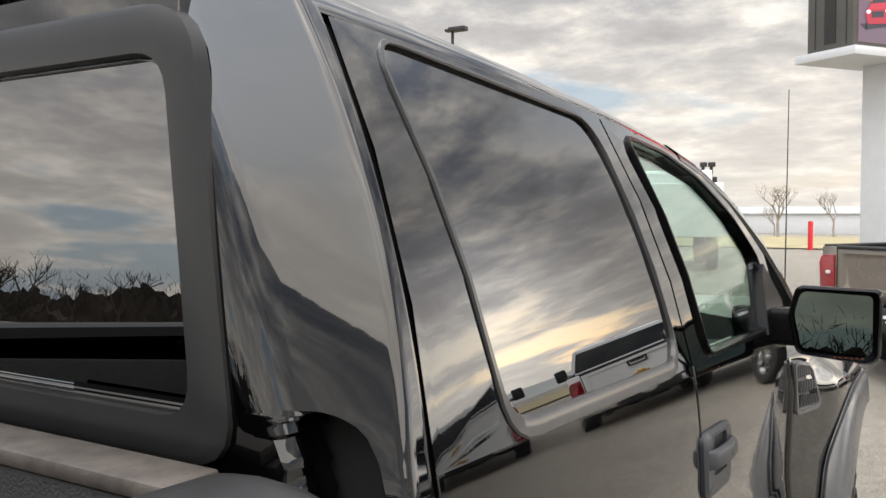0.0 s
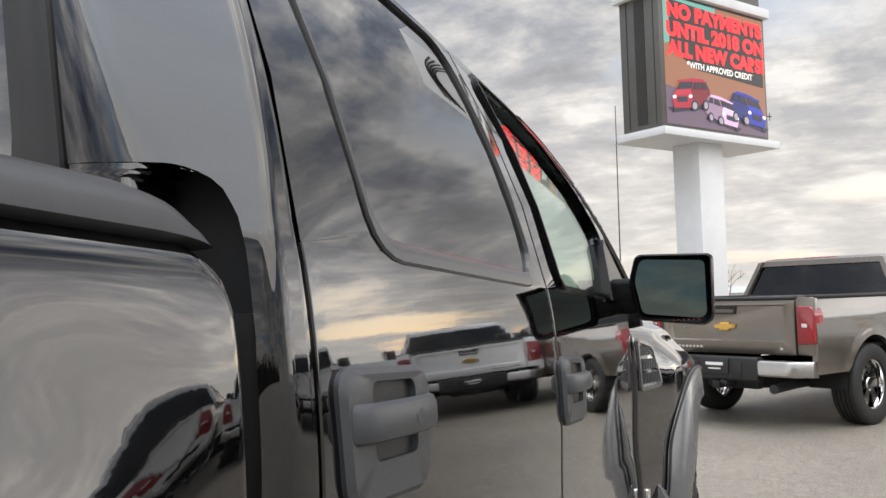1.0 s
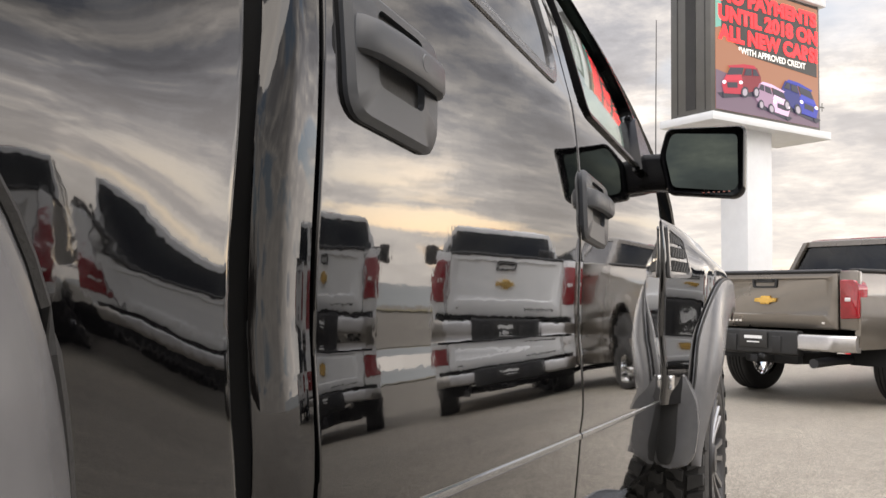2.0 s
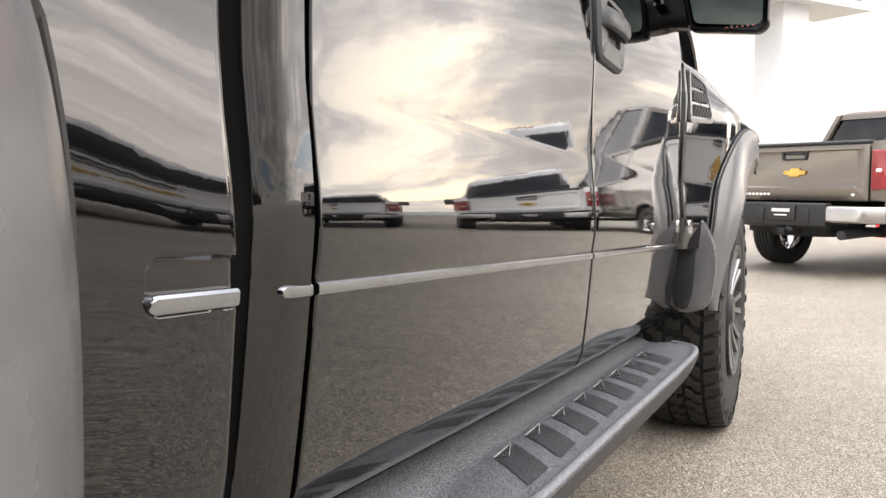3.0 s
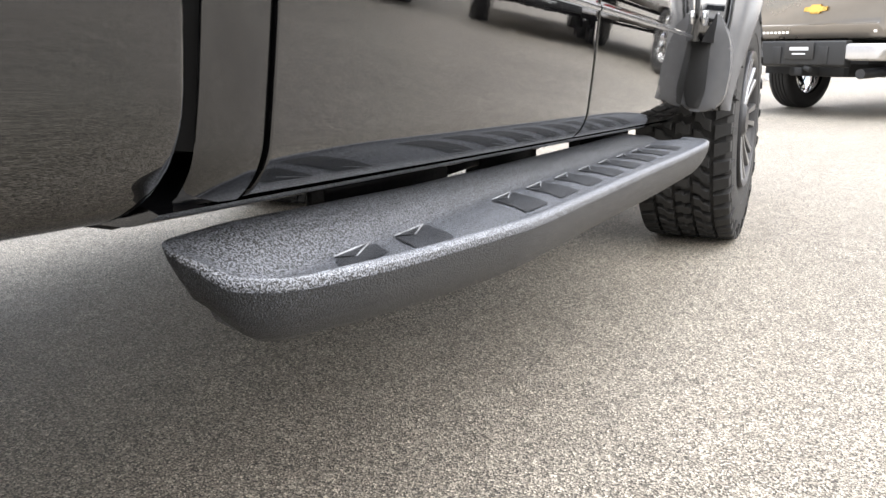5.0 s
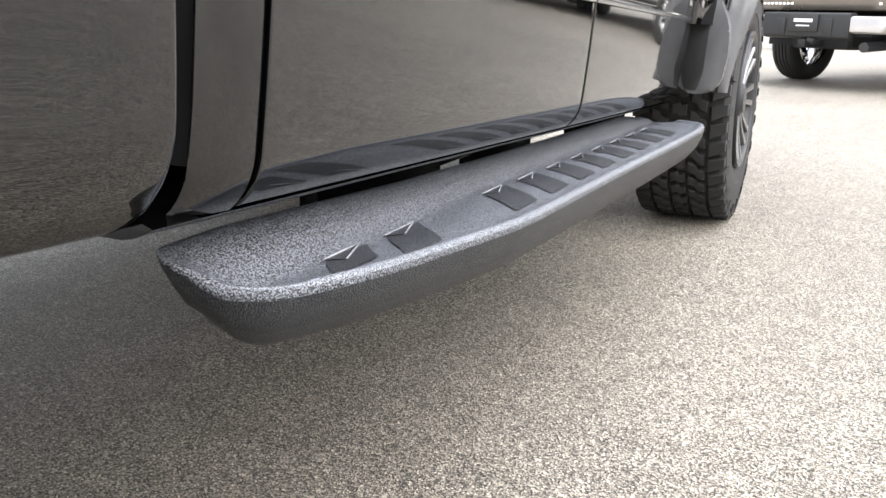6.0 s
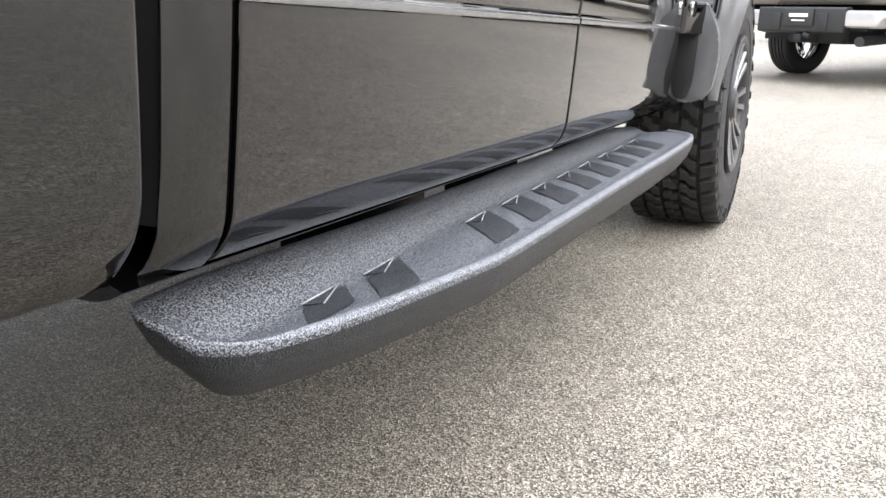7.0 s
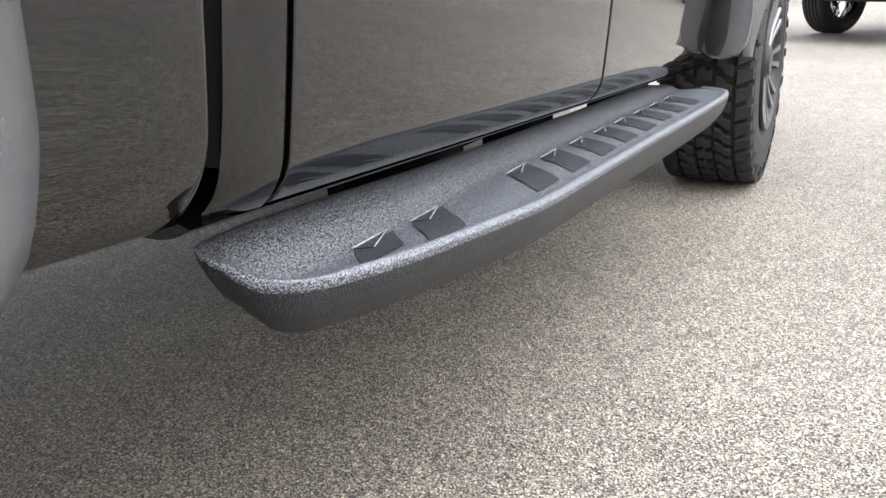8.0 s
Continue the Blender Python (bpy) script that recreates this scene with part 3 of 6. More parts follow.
def build_cab_side():
    gap = 0.0048
    # rear door
    bm = bmesh.new()
    flank_panel(bm, lambda w: rear_seam(w) + gap, lambda w: mid_seam(w) - gap, LEVELS)
    rear_door = part("rear_door", bm, PAINT, truck, "", MID)
    bm = bmesh.new()
    ow = [(rear_seam(1.384) + gap, 1.384), (mid_seam(1.384) - gap, 1.384), (mid_seam(1.85) - gap, 1.852), (rear_seam(1.86) + gap + 0.005, 1.866)]
    frame_ring(bm, rounded(ow, 0.003), rounded(WIN_R, 0.065), 0.0, 0.03, 3, 0.0)
    part("rear_door_frame", bm, PAINT, truck, "", MID)
    bm = bmesh.new()
    grow = [(2.226, 1.380), (2.910, 1.380), (2.875, 1.843), (2.195, 1.856)]
    frame_ring(bm, rounded(grow, 0.07), rounded([(2.234, 1.406), (2.904, 1.406), (2.870, 1.836), (2.202, 1.849)], 0.062), 0.004, 0.02, 3, 0.003)
    part("window_molding", bm, MOLDING, rear_door, "satin dark grey window surround")
    bm = bmesh.new()
    pane(bm, [(1.39, 2.218, 2.92), (1.835, 2.186, 2.888), (1.853, 2.186, 2.885)], -0.004)
    part("rear_door_glass", bm, DARK_GLASS, truck, "dark privacy glass pane", MID)
    door_handle(rear_door, 2.095, 1.140)
    strip(rear_door, rear_seam(0.753) + gap, mid_seam(0.757) - gap)
    # front door
    bm = bmesh.new()
    flank_panel(bm, lambda w: mid_seam(w) + gap, lambda w: 3.998, LEVELS)
    front_door = part("front_door", bm, PAINT, truck, "", MID)
    bm = bmesh.new()
    ow = [(mid_seam(1.384) + gap, 1.384), (3.96, 1.384), (3.985, 1.590), (3.76, 1.735), (3.54, 1.815), (3.32, 1.845), (mid_seam(1.85) + gap, 1.852)]
    frame_ring(bm, rounded(ow, 0.003), rounded(WIN_F, 0.03), 0.0, 0.03, 3, 0.0)
    part("front_door_frame", bm, PAINT, truck, "", MID)
    bm = bmesh.new()
    g = [(3.097, 1.387), (3.713, 1.387), (3.865, 1.578), (3.715, 1.70), (3.51, 1.788), (3.305, 1.825), (3.045, 1.836)]
    i2 = [(3.106, 1.398), (3.706, 1.398), (3.853, 1.576), (3.708, 1.690), (3.505, 1.777), (3.303, 1.815), (3.055, 1.827)]
    frame_ring(bm, rounded(g, 0.05), rounded(i2, 0.04), 0.008, 0.03, 3, 0.005)
    part("window_molding", bm, SILL, front_door, "black window surround")
    bm = bmesh.new()
    pane(bm, [(1.39, 3.09, 3.71), (1.575, 3.075, 3.855), (1.688, 3.06, 3.712), (1.775, 3.05, 3.508), (1.822, 3.045, 3.27)], -0.012, rows=12)
    part("front_door_glass", bm, GREEN_GLASS, truck, "green-tinted front window pane", MID)
    door_handle(front_door, 2.985, 1.125)
    strip(front_door, mid_seam(0.757) + gap, 3.97)
    # black weather seals behind the door gaps
    for seam in (rear_seam, mid_seam):
        for lo, hi, dp in ((0.56, 1.384, -0.008), (1.386, 1.85, -0.010)):
            bm = bmesh.new()
            slab(bm, lambda f, w: body(seam(w) + f * 0.02, w, dp), (-1, 0, 1), steps(lo, hi, 40), (-0.01, 0, 0))
            part("door_seal", bm, RUBBER, truck, "black door seal", MID)
    # rocker under the doors: goes on with the rolled edge and turns in below the cab
    bm = bmesh.new()
    lv = [roll_level(d) for d in (57, 62, 67, 72, 77, 82, 86)]
    rows = []
    for y in [1.972, 1.974, 1.98] + steps(2.0, 4.12, 24):
        row = [Vector((side_x(lv[0]) - 0.012, y, world_z(y, lv[0] + 0.004)))] + [Vector((side_x(w) - 0.001, y, world_z(y, w))) for w in lv]
        last = row[-1]
        rows.append(row + [last + Vector((-0.03, 0, 0.0)), last + Vector((-0.06, 0, 0.004)), last + Vector((-0.14, 0, 0.02)), last + Vector((-0.14, 0, 0.07))])
    made = band(bm, rows)
    bm.faces.new(made[0]), bm.faces.new(made[-1])
    part("rocker_sill", bm, PAINT, truck, "gloss black rocker under the doors", MID)
    # cab rear corner: pillar that rolls round to the back wall
    bm = bmesh.new()
    rows, back_rows = [], []
    for w in [roll_level(d) for d in (54, 50, 45, 40, 34, 28, 22, 16, 11, 8)] + steps(0.60, 1.28, 22) + steps(1.30, 1.42, 13) + [1.4255, 1.431, 1.435, 1.438, 1.441, 1.443, 1.445, 1.4462, 1.4472, 1.4478, 1.448, 1.4482, 1.4485] + steps(1.455, 1.885, 18):
        k = smooth(1.08, 1.48, w)
        yb, yc, x1 = 1.966 + 0.036 * (1 - k) + 0.08 * max(0.0, w - 1.44), rear_seam(w) - 0.0045, side_x(w)
        low = [(-0.42, yb), (x1 - 0.022, yb), (x1 - 0.005, yb + 0.027), (x1, yc)]
        high = [(-0.42, yb + 0.004), (x1 - 0.125, yb + 0.006), (x1 - 0.003, yc - lerp([(1.30, 0.034), (1.45, 0.028), (1.62, 0.020), (1.75, 0.025), (1.88, 0.034)], w)), (x1, yc)]
        c = [(p[0] + (q[0] - p[0]) * k, p[1] + (q[1] - p[1]) * k) for p, q in zip(low, high)]
        line = []
        for j in (1, 2):
            p, q, r = Vector(c[j - 1]), Vector(c[j]), Vector(c[j + 1])
            rad = (0.010, 0.022)[j - 1] + (0.022, -0.014)[j - 1] * k
            st, en = q + (p - q).normalized() * rad, q + (r - q).normalized() * min(rad, (r - q).length * (0.4 if j == 1 else 0.92))
            if j == 1:
                line += [Vector(c[0]) + (st - Vector(c[0])) * f for f in steps(0, 0.96, 30)]
            line += [st * (1 - t) ** 2 + q * 2 * t * (1 - t) + en * t * t for t in steps(0, 1, 7)]
        line += [line[-1] + (Vector(c[3]) - line[-1]) * f for f in (0.4, 0.8, 0.92, 1.0)]
        # the corner is cut away in an arch for the bed's rail
        edge_l = x1 - 0.076 - 0.032 * math.sqrt(max(0.0, 1 - (1 - min(1.0, max(0.0, (1.448 - w) / 0.030))) ** 2))
        cut = max(x1 - 0.21, -0.228 - 0.18 * (w - 1.435)) if w > 1.4481 else x1 + lerp([(0.5, -0.024), (1.25, -0.024), (1.32, -0.0235), (1.377, -0.0245), (1.403, -0.027), (1.4255, -0.036), (1.435, -0.044), (1.441, -0.053), (1.445, -0.062), (1.4472, -0.070), (1.448, -0.076)], w)
        if w > 1.30:
            inner = [p for p in line if p.x < edge_l]
            pick = [inner[round(f * (len(inner) - 1))] for f in steps(0, 1, 12)]
            back_rows.append([Vector((p.x, p.y + 0.001, world_z(p.y, w))) for p in pick] + [Vector((pick[-1].x + 0.006, pick[-1].y + 0.008, world_z(pick[-1].y, w))), Vector((pick[-1].x + 0.010, pick[-1].y + 0.06, world_z(pick[-1].y, w)))])
        def along(x):
            k2 = next(i for i, p in enumerate(line) if p.x > x)
            p, q = line[k2 - 1], line[k2]
            return k2, p + (q - p) * ((x - p.x) / max(1e-6, q.x - p.x))

        row = []
        for lo_x, hi_x, n in ((cut, max(cut, x1 - 0.076), 8), (max(cut, x1 - 0.076), max(cut, x1 - 0.0232), 16), (x1 - 0.0230, None, 18)):
            (i0, p0), (i1, p1) = along(lo_x), along(hi_x) if hi_x is not None else (len(line) - 1, line[-1])
            chain = [p0] + line[i0:i1] + [p1]
            lens = [0.0]
            for p, q in zip(chain, chain[1:]):
                lens.append(lens[-1] + (q - p).length)
            for f in steps(0, 1, n):
                row.append(Vector((lerp(list(zip(lens, [p.x for p in chain])), f * lens[-1]), lerp(list(zip(lens, [p.y for p in chain])), f * lens[-1]))) if lens[-1] > 1e-6 else Vector(p0))
        row = [Vector((row[0].x - 0.006, row[0].y + 0.020)), Vector((row[0].x - 0.004, row[0].y + 0.006))] + row
        row = [Vector((p.x + (edge_drop(yc - p.y, 0.005) if p.y > yb + 0.06 else 0.0), p.y, world_z(p.y, w))) for p in row]
        row.append(row[-1] + Vector((-0.04, 0, 0)))
        rows.append(row)
    band(bm, rows, closed=False)
    bmesh.ops.remove_doubles(bm, verts=bm.verts, dist=0.00003)
    cab = part("cab_corner", bm, PAINT, truck, "", MID)
    bm = bmesh.new()
    band(bm, [r for r in back_rows if r[0].z < world_z(1.97, 1.44815)], closed=False)
    part("cab_corner_rear", bm, PAINT, truck, "", MID)
    # added black sheets stand in for the shade inside the gap and notch
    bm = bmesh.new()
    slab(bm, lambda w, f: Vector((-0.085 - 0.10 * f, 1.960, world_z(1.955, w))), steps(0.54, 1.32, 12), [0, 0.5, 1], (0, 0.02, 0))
    part("gap_seal", bm, VOID, truck, "added black sheet for the shade between cab and bed", MID)
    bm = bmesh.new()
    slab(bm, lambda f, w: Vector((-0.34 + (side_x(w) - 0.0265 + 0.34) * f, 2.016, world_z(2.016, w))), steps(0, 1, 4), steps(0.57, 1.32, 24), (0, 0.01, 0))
    part("gap_lining", bm, VOID, truck, "added black sheet closing the shaded gap between cab and bed", MID)
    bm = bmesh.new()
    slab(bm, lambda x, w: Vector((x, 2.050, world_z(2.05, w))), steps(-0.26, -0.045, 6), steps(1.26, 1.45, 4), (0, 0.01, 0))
    part("notch_liner", bm, VOID, truck, "added black sheet for the shade inside the cab corner notch", MID)
    strip(cab, 2.024, 2.063, 0.753, 0.10)


def build_cab_shell():
    # roof with its rails and windscreen pillars
    bm = bmesh.new()
    rows = []
    for y in [2.02, 2.05, 2.08, 2.112] + steps(2.15, 3.45, 22):
        wt = roof_line(y)
        sx = side_x(wt - 0.045) - 1.4 * max(0.0, 2.112 - y)
        half = []
        for dx, dw in ((-0.03, -0.075), (-0.012, -0.052), (-0.002, -0.045), (-0.006, -0.034), (-0.022, -0.020), (-0.028, -0.017), (-0.034, -0.012), (-0.05, 0.0), (-0.085, 0.012), (-0.20, 0.026), (-0.45, 0.042)):
            half.append(Vector((sx + dx, y, world_z(y, wt + dw))))
        row = half + [Vector((MID, y, world_z(y, wt + 0.05)))] + [Vector((2 * MID - p.x, p.y, p.z)) for p in reversed(half)]
        rows.append(row)
    band(bm, rows, closed=False)
    part("roof", bm, PAINT, truck)
    bm = bmesh.new()
    rows = []
    for y in steps(3.45, 4.45, 18):
        wt = roof_line(y)
        sx = side_x(max(1.40, wt - 0.045)) 
        rows.append([Vector((sx + dx, y + dy, world_z(y, wt + dw))) for dx, dw, dy in ((-0.035, -0.070, 0), (-0.005, -0.058, 0), (0.0, -0.045, 0), (-0.008, -0.025, 0), (-0.035, -0.006, 0), (-0.06, 0.0, 0), (-0.085, 0.0, 0.01), (-0.078, -0.022, 0))])
    band(bm, rows)
    part("windscreen_pillar", bm, PAINT, truck, "", MID)
    bm = bmesh.new()
    rows = []
    for y in steps(3.45, 4.45, 10):
        wt = roof_line(y)
        sx = side_x(max(1.40, wt - 0.045)) - 0.08
        n = 12
        rows.append([Vector((sx + (2 * MID - 2 * sx) * i / n, y + 0.10 * (1 - (2 * i / n - 1) ** 2), world_z(y, wt) + 0.03 * (1 - (2 * i / n - 1) ** 2))) for i in range(n + 1)])
    band(bm, rows, closed=False)
    part("windscreen", bm, GREEN_GLASS, truck, "green-tinted windscreen")
    # back wall round its window
    bm = bmesh.new()
    yb = 1.977
    gl = [(-0.235, 1.435), (-0.300, 1.795), (2 * MID + 0.300, 1.795), (2 * MID + 0.235, 1.435)]
    z_of = lambda w: world_z(yb, w)
    lean = lambda w: 0.08 * max(0.0, w - 1.44)
    outer = [(-0.13, 0.55), (-0.290, 1.885), (2 * MID + 0.290, 1.885), (2 * MID + 0.13, 0.55)]
    rim = rounded(gl, 0.05)
    big = rounded(outer, 0.02)
    at = lambda c, d: [Vector((x, yb + d + lean(w), z_of(w))) for x, w in c]
    band(bm, [at(big, 0.06), at(big, 0.0), at(rim, 0.0), at(rim, 0.05)])
    part("cab_back_wall", bm, PAINT, truck)
    bm = bmesh.new()
    cx, cw = MID, 1.615
    o = rounded([(-0.172, 1.385), (-0.262, 1.850), (2 * MID + 0.262, 1.850), (2 * MID + 0.172, 1.385)], 0.07)
    i = rounded(gl, 0.045)
    rows = [at(o, 0.01), at(o, -0.010), at([(x + (cx - x) * 0.02, w + (cw - w) * 0.04) for x, w in o], -0.016), at([(x + (x - cx) * 0.01, w + (w - cw) * 0.02) for x, w in i], -0.014), at(i, 0.030)]
    band(bm, rows)
    surround = part("rear_window_surround", bm, SURROUND, truck, "satin grey surround of the back window")
    bm = bmesh.new()
    band(bm, [[Vector((x, yb - 0.008 + d, z_of(w))) for x, w in ((-0.24, 1.437), (-1.74, 1.437))] + [Vector((x, yb - 0.008 + d, z_of(w))) for x, w in ((-1.74, 1.442), (-0.24, 1.442))] for d in (0, 0.008)])
    part("bright_edge", bm, CHROME, surround)
    bm = bmesh.new()
    slab(bm, lambda u, w: Vector((MID + u * (0.765 - 0.18 * (w - 1.435)), yb + 0.002 + 0.080 * (w - 1.425), z_of(w))), steps(-1, 1, 10), steps(1.425, 1.80, 4), (0, 0.005, 0))
    part("back_window_glass", bm, DARK_GLASS, truck, "dark back window pane")


def build_cab_interior():
    bm = bmesh.new()
    box(bm, (-1.85, 2.06, 0.585), (-0.16, 4.45, 0.64), 0.01)
    part("cab_floor", bm, VOID, truck)
    bm = bmesh.new()
    prism(bm, [(3.72, 0.62), (4.40, 0.62), (4.40, 1.22), (4.1, 1.27), (3.80, 1.25), (3.70, 1.14)], -1.82, -0.16, "x", 0.02)
    part("dashboard", bm, CLOTH, truck)
    bm = bmesh.new()
    c = Vector((-1.42, 3.62, 1.17))
    ring = [c + Matrix.Rotation(radians(-65), 3, "X") @ Vector((0.19 * math.cos(a), 0.19 * math.sin(a), 0)) for a in steps(0, 2 * math.pi, 24)]
    tube(bm, ring, 0.014, 8, cap=False)
    tube(bm, [c + Vector((-0.18, 0, 0)), c + Vector((0.18, 0, 0))], 0.016, 8)
    part("steering_wheel", bm, RUBBER, truck)
    for sx in (-0.55, -1.42):
        for sy, nm in ((3.05, "front_seat"), (2.30, "rear_seat")):
            bm = bmesh.new()
            box(bm, (sx - 0.26, sy, 0.66), (sx + 0.26, sy + 0.52, 0.86), 0.05)
            prism(bm, rounded([(sy - 0.12, 0.80), (sy + 0.06, 0.80), (sy - 0.06, 1.42), (sy - 0.18, 1.42)], 0.05, 3), sx - 0.25, sx + 0.25, "x", 0.03)
            box(bm, (sx - 0.13, sy - 0.20, 1.44), (sx + 0.13, sy - 0.09, 1.62), 0.04)
            part(nm, bm, CLOTH, truck)
    # paper tag and belt behind the rear glass
    bm = bmesh.new()
    prism(bm, [(2.40, 1.46), (2.47, 1.46), (2.425, 1.60)], -0.20, -0.196, "x")
    part("paper_tag", bm, WHITE_MARK, truck, "white folded paper hanging behind the rear door glass")


def arch(y, axle, r=0.545):
    d = abs(y - axle)
    return HUB + 0.02 + math.sqrt(r * r - d * d) if d < r else 0.0


def build_bed():
    # bed side with the wheel opening cut out of its lower edge
    bm = bmesh.new()
    ys = [1.956, 1.955, 1.953, 1.950, 1.946, 1.94, 1.933, 1.926, 1.918, 1.91, 1.90, 1.89] + steps(1.882, 1.852, 16) + steps(1.84, 1.60, 18) + steps(1.585, 0.495, 30) + steps(0.48, 0.02, 8)

    foot = roll_level(84, BED_ROLL)

    def wl(y):
        return max(foot, arch(y, AXLE_R, 0.55) + RAKE * (y - 3.0))

    def fn(y, f):
        top = 1.372 - 0.044 * (1 - math.sqrt(max(0.0, 1 - (max(0.0, y - 1.912) / 0.0442) ** 2)))
        lo = wl(y)
        w = lerp([(0.0, lo)] + [(0.004 + 0.012 * i, max(lo, roll_level(d, BED_ROLL))) for i, d in enumerate((78, 71, 64, 57, 50, 43, 36, 29, 22, 15, 8))] + [(0.15, max(lo, BED_ROLL[0]) + 0.008), (1.0, top)], f)
        roll = edge_drop(1.956 - y, 0.005)
        rim = -0.016 * smooth(top - 0.022, top, w) ** 2
        ahead = lerp([(0.55, 0.006), (0.633, 0.003), (0.70, 0.0), (0.75, -0.0015), (0.826, -0.006), (0.90, -0.012), (0.955, -0.0135), (1.0, -0.012), (1.04, -0.008), (1.085, -0.003), (1.15, 0.002), (1.30, 0.007), (1.37, 0.008)], w) * smooth(1.80, 1.956, y)
        return body(y + ahead, w, roll + rim)

    fr = [0] + [0.004 + 0.012 * i for i in range(11)] + [0.15] + steps(0.17, 0.29, 6) + steps(0.293, 0.365, 26) + steps(0.37, 0.40, 3) + steps(0.41, 0.64, 26) + steps(0.66, 0.94, 12) + [0.955, 0.97, 0.985, 1.0]
    slab(bm, fn, ys, fr, (-0.03, 0, 0))
    bed = part("bed_side", bm, PAINT, truck, "", MID)
    strip(bed, 1.8615, 1.9505, 0.7545, 0.0, 1.2)
    # rail cap
    bm = bmesh.new()
    rows = []
    for y in [1.950, 1.949, 1.947, 1.944, 1.939, 1.932, 1.923, 1.913, 1.898, 1.883] + steps(1.85, 0.02, 12):
        d = 1 - 0.92 * (1 - math.sqrt(max(0.0, 1 - (max(0.0, y - 1.880) / 0.0702) ** 2)))
        bx = body(y, 1.368).x
        rows.append([Vector((x, y, world_z(y, 1.366 + (w - 1.366) * d))) for x, w in ((-0.135, 1.372), (-0.135, 1.402), (-0.125, 1.411), (bx - 0.075, 1.414), (bx - 0.038, 1.411), (bx - 0.016, 1.402), (bx - 0.006, 1.389), (bx - 0.0015, 1.3745), (bx - 0.02, 1.366))])
    made = band(bm, rows)
    bm.faces.new(made[0]), bm.faces.new(made[-1])
    part("bed_rail_cap", bm, CAP, truck, "dark grey plastic bed rail cap", MID)
    bm = bmesh.new()
    box(bm, (2 * MID + 0.12, 0.06, 0.72), (-0.12, 1.93, 0.78), 0.01)
    part("bed_floor", bm, LINER, truck)
    bm = bmesh.new()
    box(bm, (-0.16, 0.06, 0.78), (-0.12, 1.93, 1.40), 0.006)
    part("bed_inner_wall", bm, LINER, truck, "black sprayed bed liner wall", MID)
    bm = bmesh.new()
    box(bm, (2 * MID + 0.16, 1.885, 0.78), (-0.16, 1.93, 1.425), 0.006)
    head = part("bed_head_wall", bm, LINER, truck)
    bm = bmesh.new()
    box(bm, (2 * MID + 0.17, 1.880, 1.426), (-0.17, 1.945, 1.444), 0.005)
    part("bed_head_rail", bm, ALU_EDGE, truck, "dusty worn bed head rail")
    bm = bmesh.new()
    prism(bm, rounded([(0.0, 0.70), (0.07, 0.70), (0.07, 1.46), (0.0, 1.44)], 0.02, 3), 2 * MID + 0.06, -0.06, "x")
    part("tailgate", bm, PAINT, truck)
    bm = bmesh.new()
    prism(bm, rounded([(-0.16, 0.62), (0.02, 0.60), (0.02, 0.82), (-0.14, 0.84)], 0.03, 3), 2 * MID, 0.0, "x", 0.02)
    part("rear_bumper", bm, PLASTIC, truck)


def flare(axle, half_r, half_f, top_r, x_lip, lab, lo_deg=-6, n=2.9, first=None):
    """A wide plastic flare round a wheel opening."""
    bm = bmesh.new()
    c = HUB + 0.03
    rows = []
    for a in steps(lo_deg if first is None else first, 180 - lo_deg, 96):
        ca, sa = math.cos(radians(a)), math.sin(radians(a))
        h = half_f if ca > 0 else half_r
        k = (abs(ca) ** n + abs(sa) ** n) ** (-1 / n)
        oy, oz = axle + h * ca * k, c + top_r * sa * k
        iy, iz = axle + 0.525 * ca, c + 0.525 * sa
        if sa < 0:
            oz = iz = c + 0.6 * sa
        if first is None:
            # the foot ahead of the wheel is cut off level and rounded
            u = max(0.0, 1 - (a - lo_deg) / 9.0)
            oy -= 0.07 * (1 - math.sqrt(max(0.0, 1 - u * u)))
            iz += 0.05 * u
        w_o = oz + RAKE * (oy - 3.0)
        xo = body(oy, min(1.2, max(0.57 if first is None else 0.76, w_o))).x
        row = []
        turn = max(0.0, (a - (180 - lo_deg - 13)) / 13) if first is not None else 0.0
        pinch = math.sqrt(max(0.0, 1 - turn ** 2.4))
        for f, out in ((0, -0.012), (0.0, 0.004), (0.02, 0.012), (0.06, 0.16), (0.12, 0.32), (0.22, 0.50), (0.38, 0.68), (0.6, 0.84), (0.82, 0.95), (0.94, 1.0), (1.0, 0.96), (1.0, 0.80), (1.015, 0.2)):
            f = 0.62 + (f - 0.62) * (0.20 + 0.80 * pinch)
            y, z = oy + (iy - oy) * f, oz + (iz - oz) * f
            lip_x = x_lip + (0.060 * smooth(0.05, 0.75, sa) - 0.11 * smooth(0.15, 1.0, ca)) * (axle == AXLE_F)
            x = xo + out if out < 0.02 else xo + 0.010 + (lip_x - xo - 0.010) * out
            row.append(Vector((x, y, z)))
        rows.append(row)
    made = band(bm, rows, closed=False)
    for end in (made[0], made[-1]):
        bm.faces.new(end)
    edge = [r[1].copy() + Vector((0.003, 0, 0)) for r in rows]
    whole = part("wheel_flare", bm, FLARE, truck, lab, MID)
    bm = bmesh.new()
    tube(bm, edge, 0.0045, 6)
    part("flare_gasket", bm, RUBBER, whole, "black gasket along the flare")


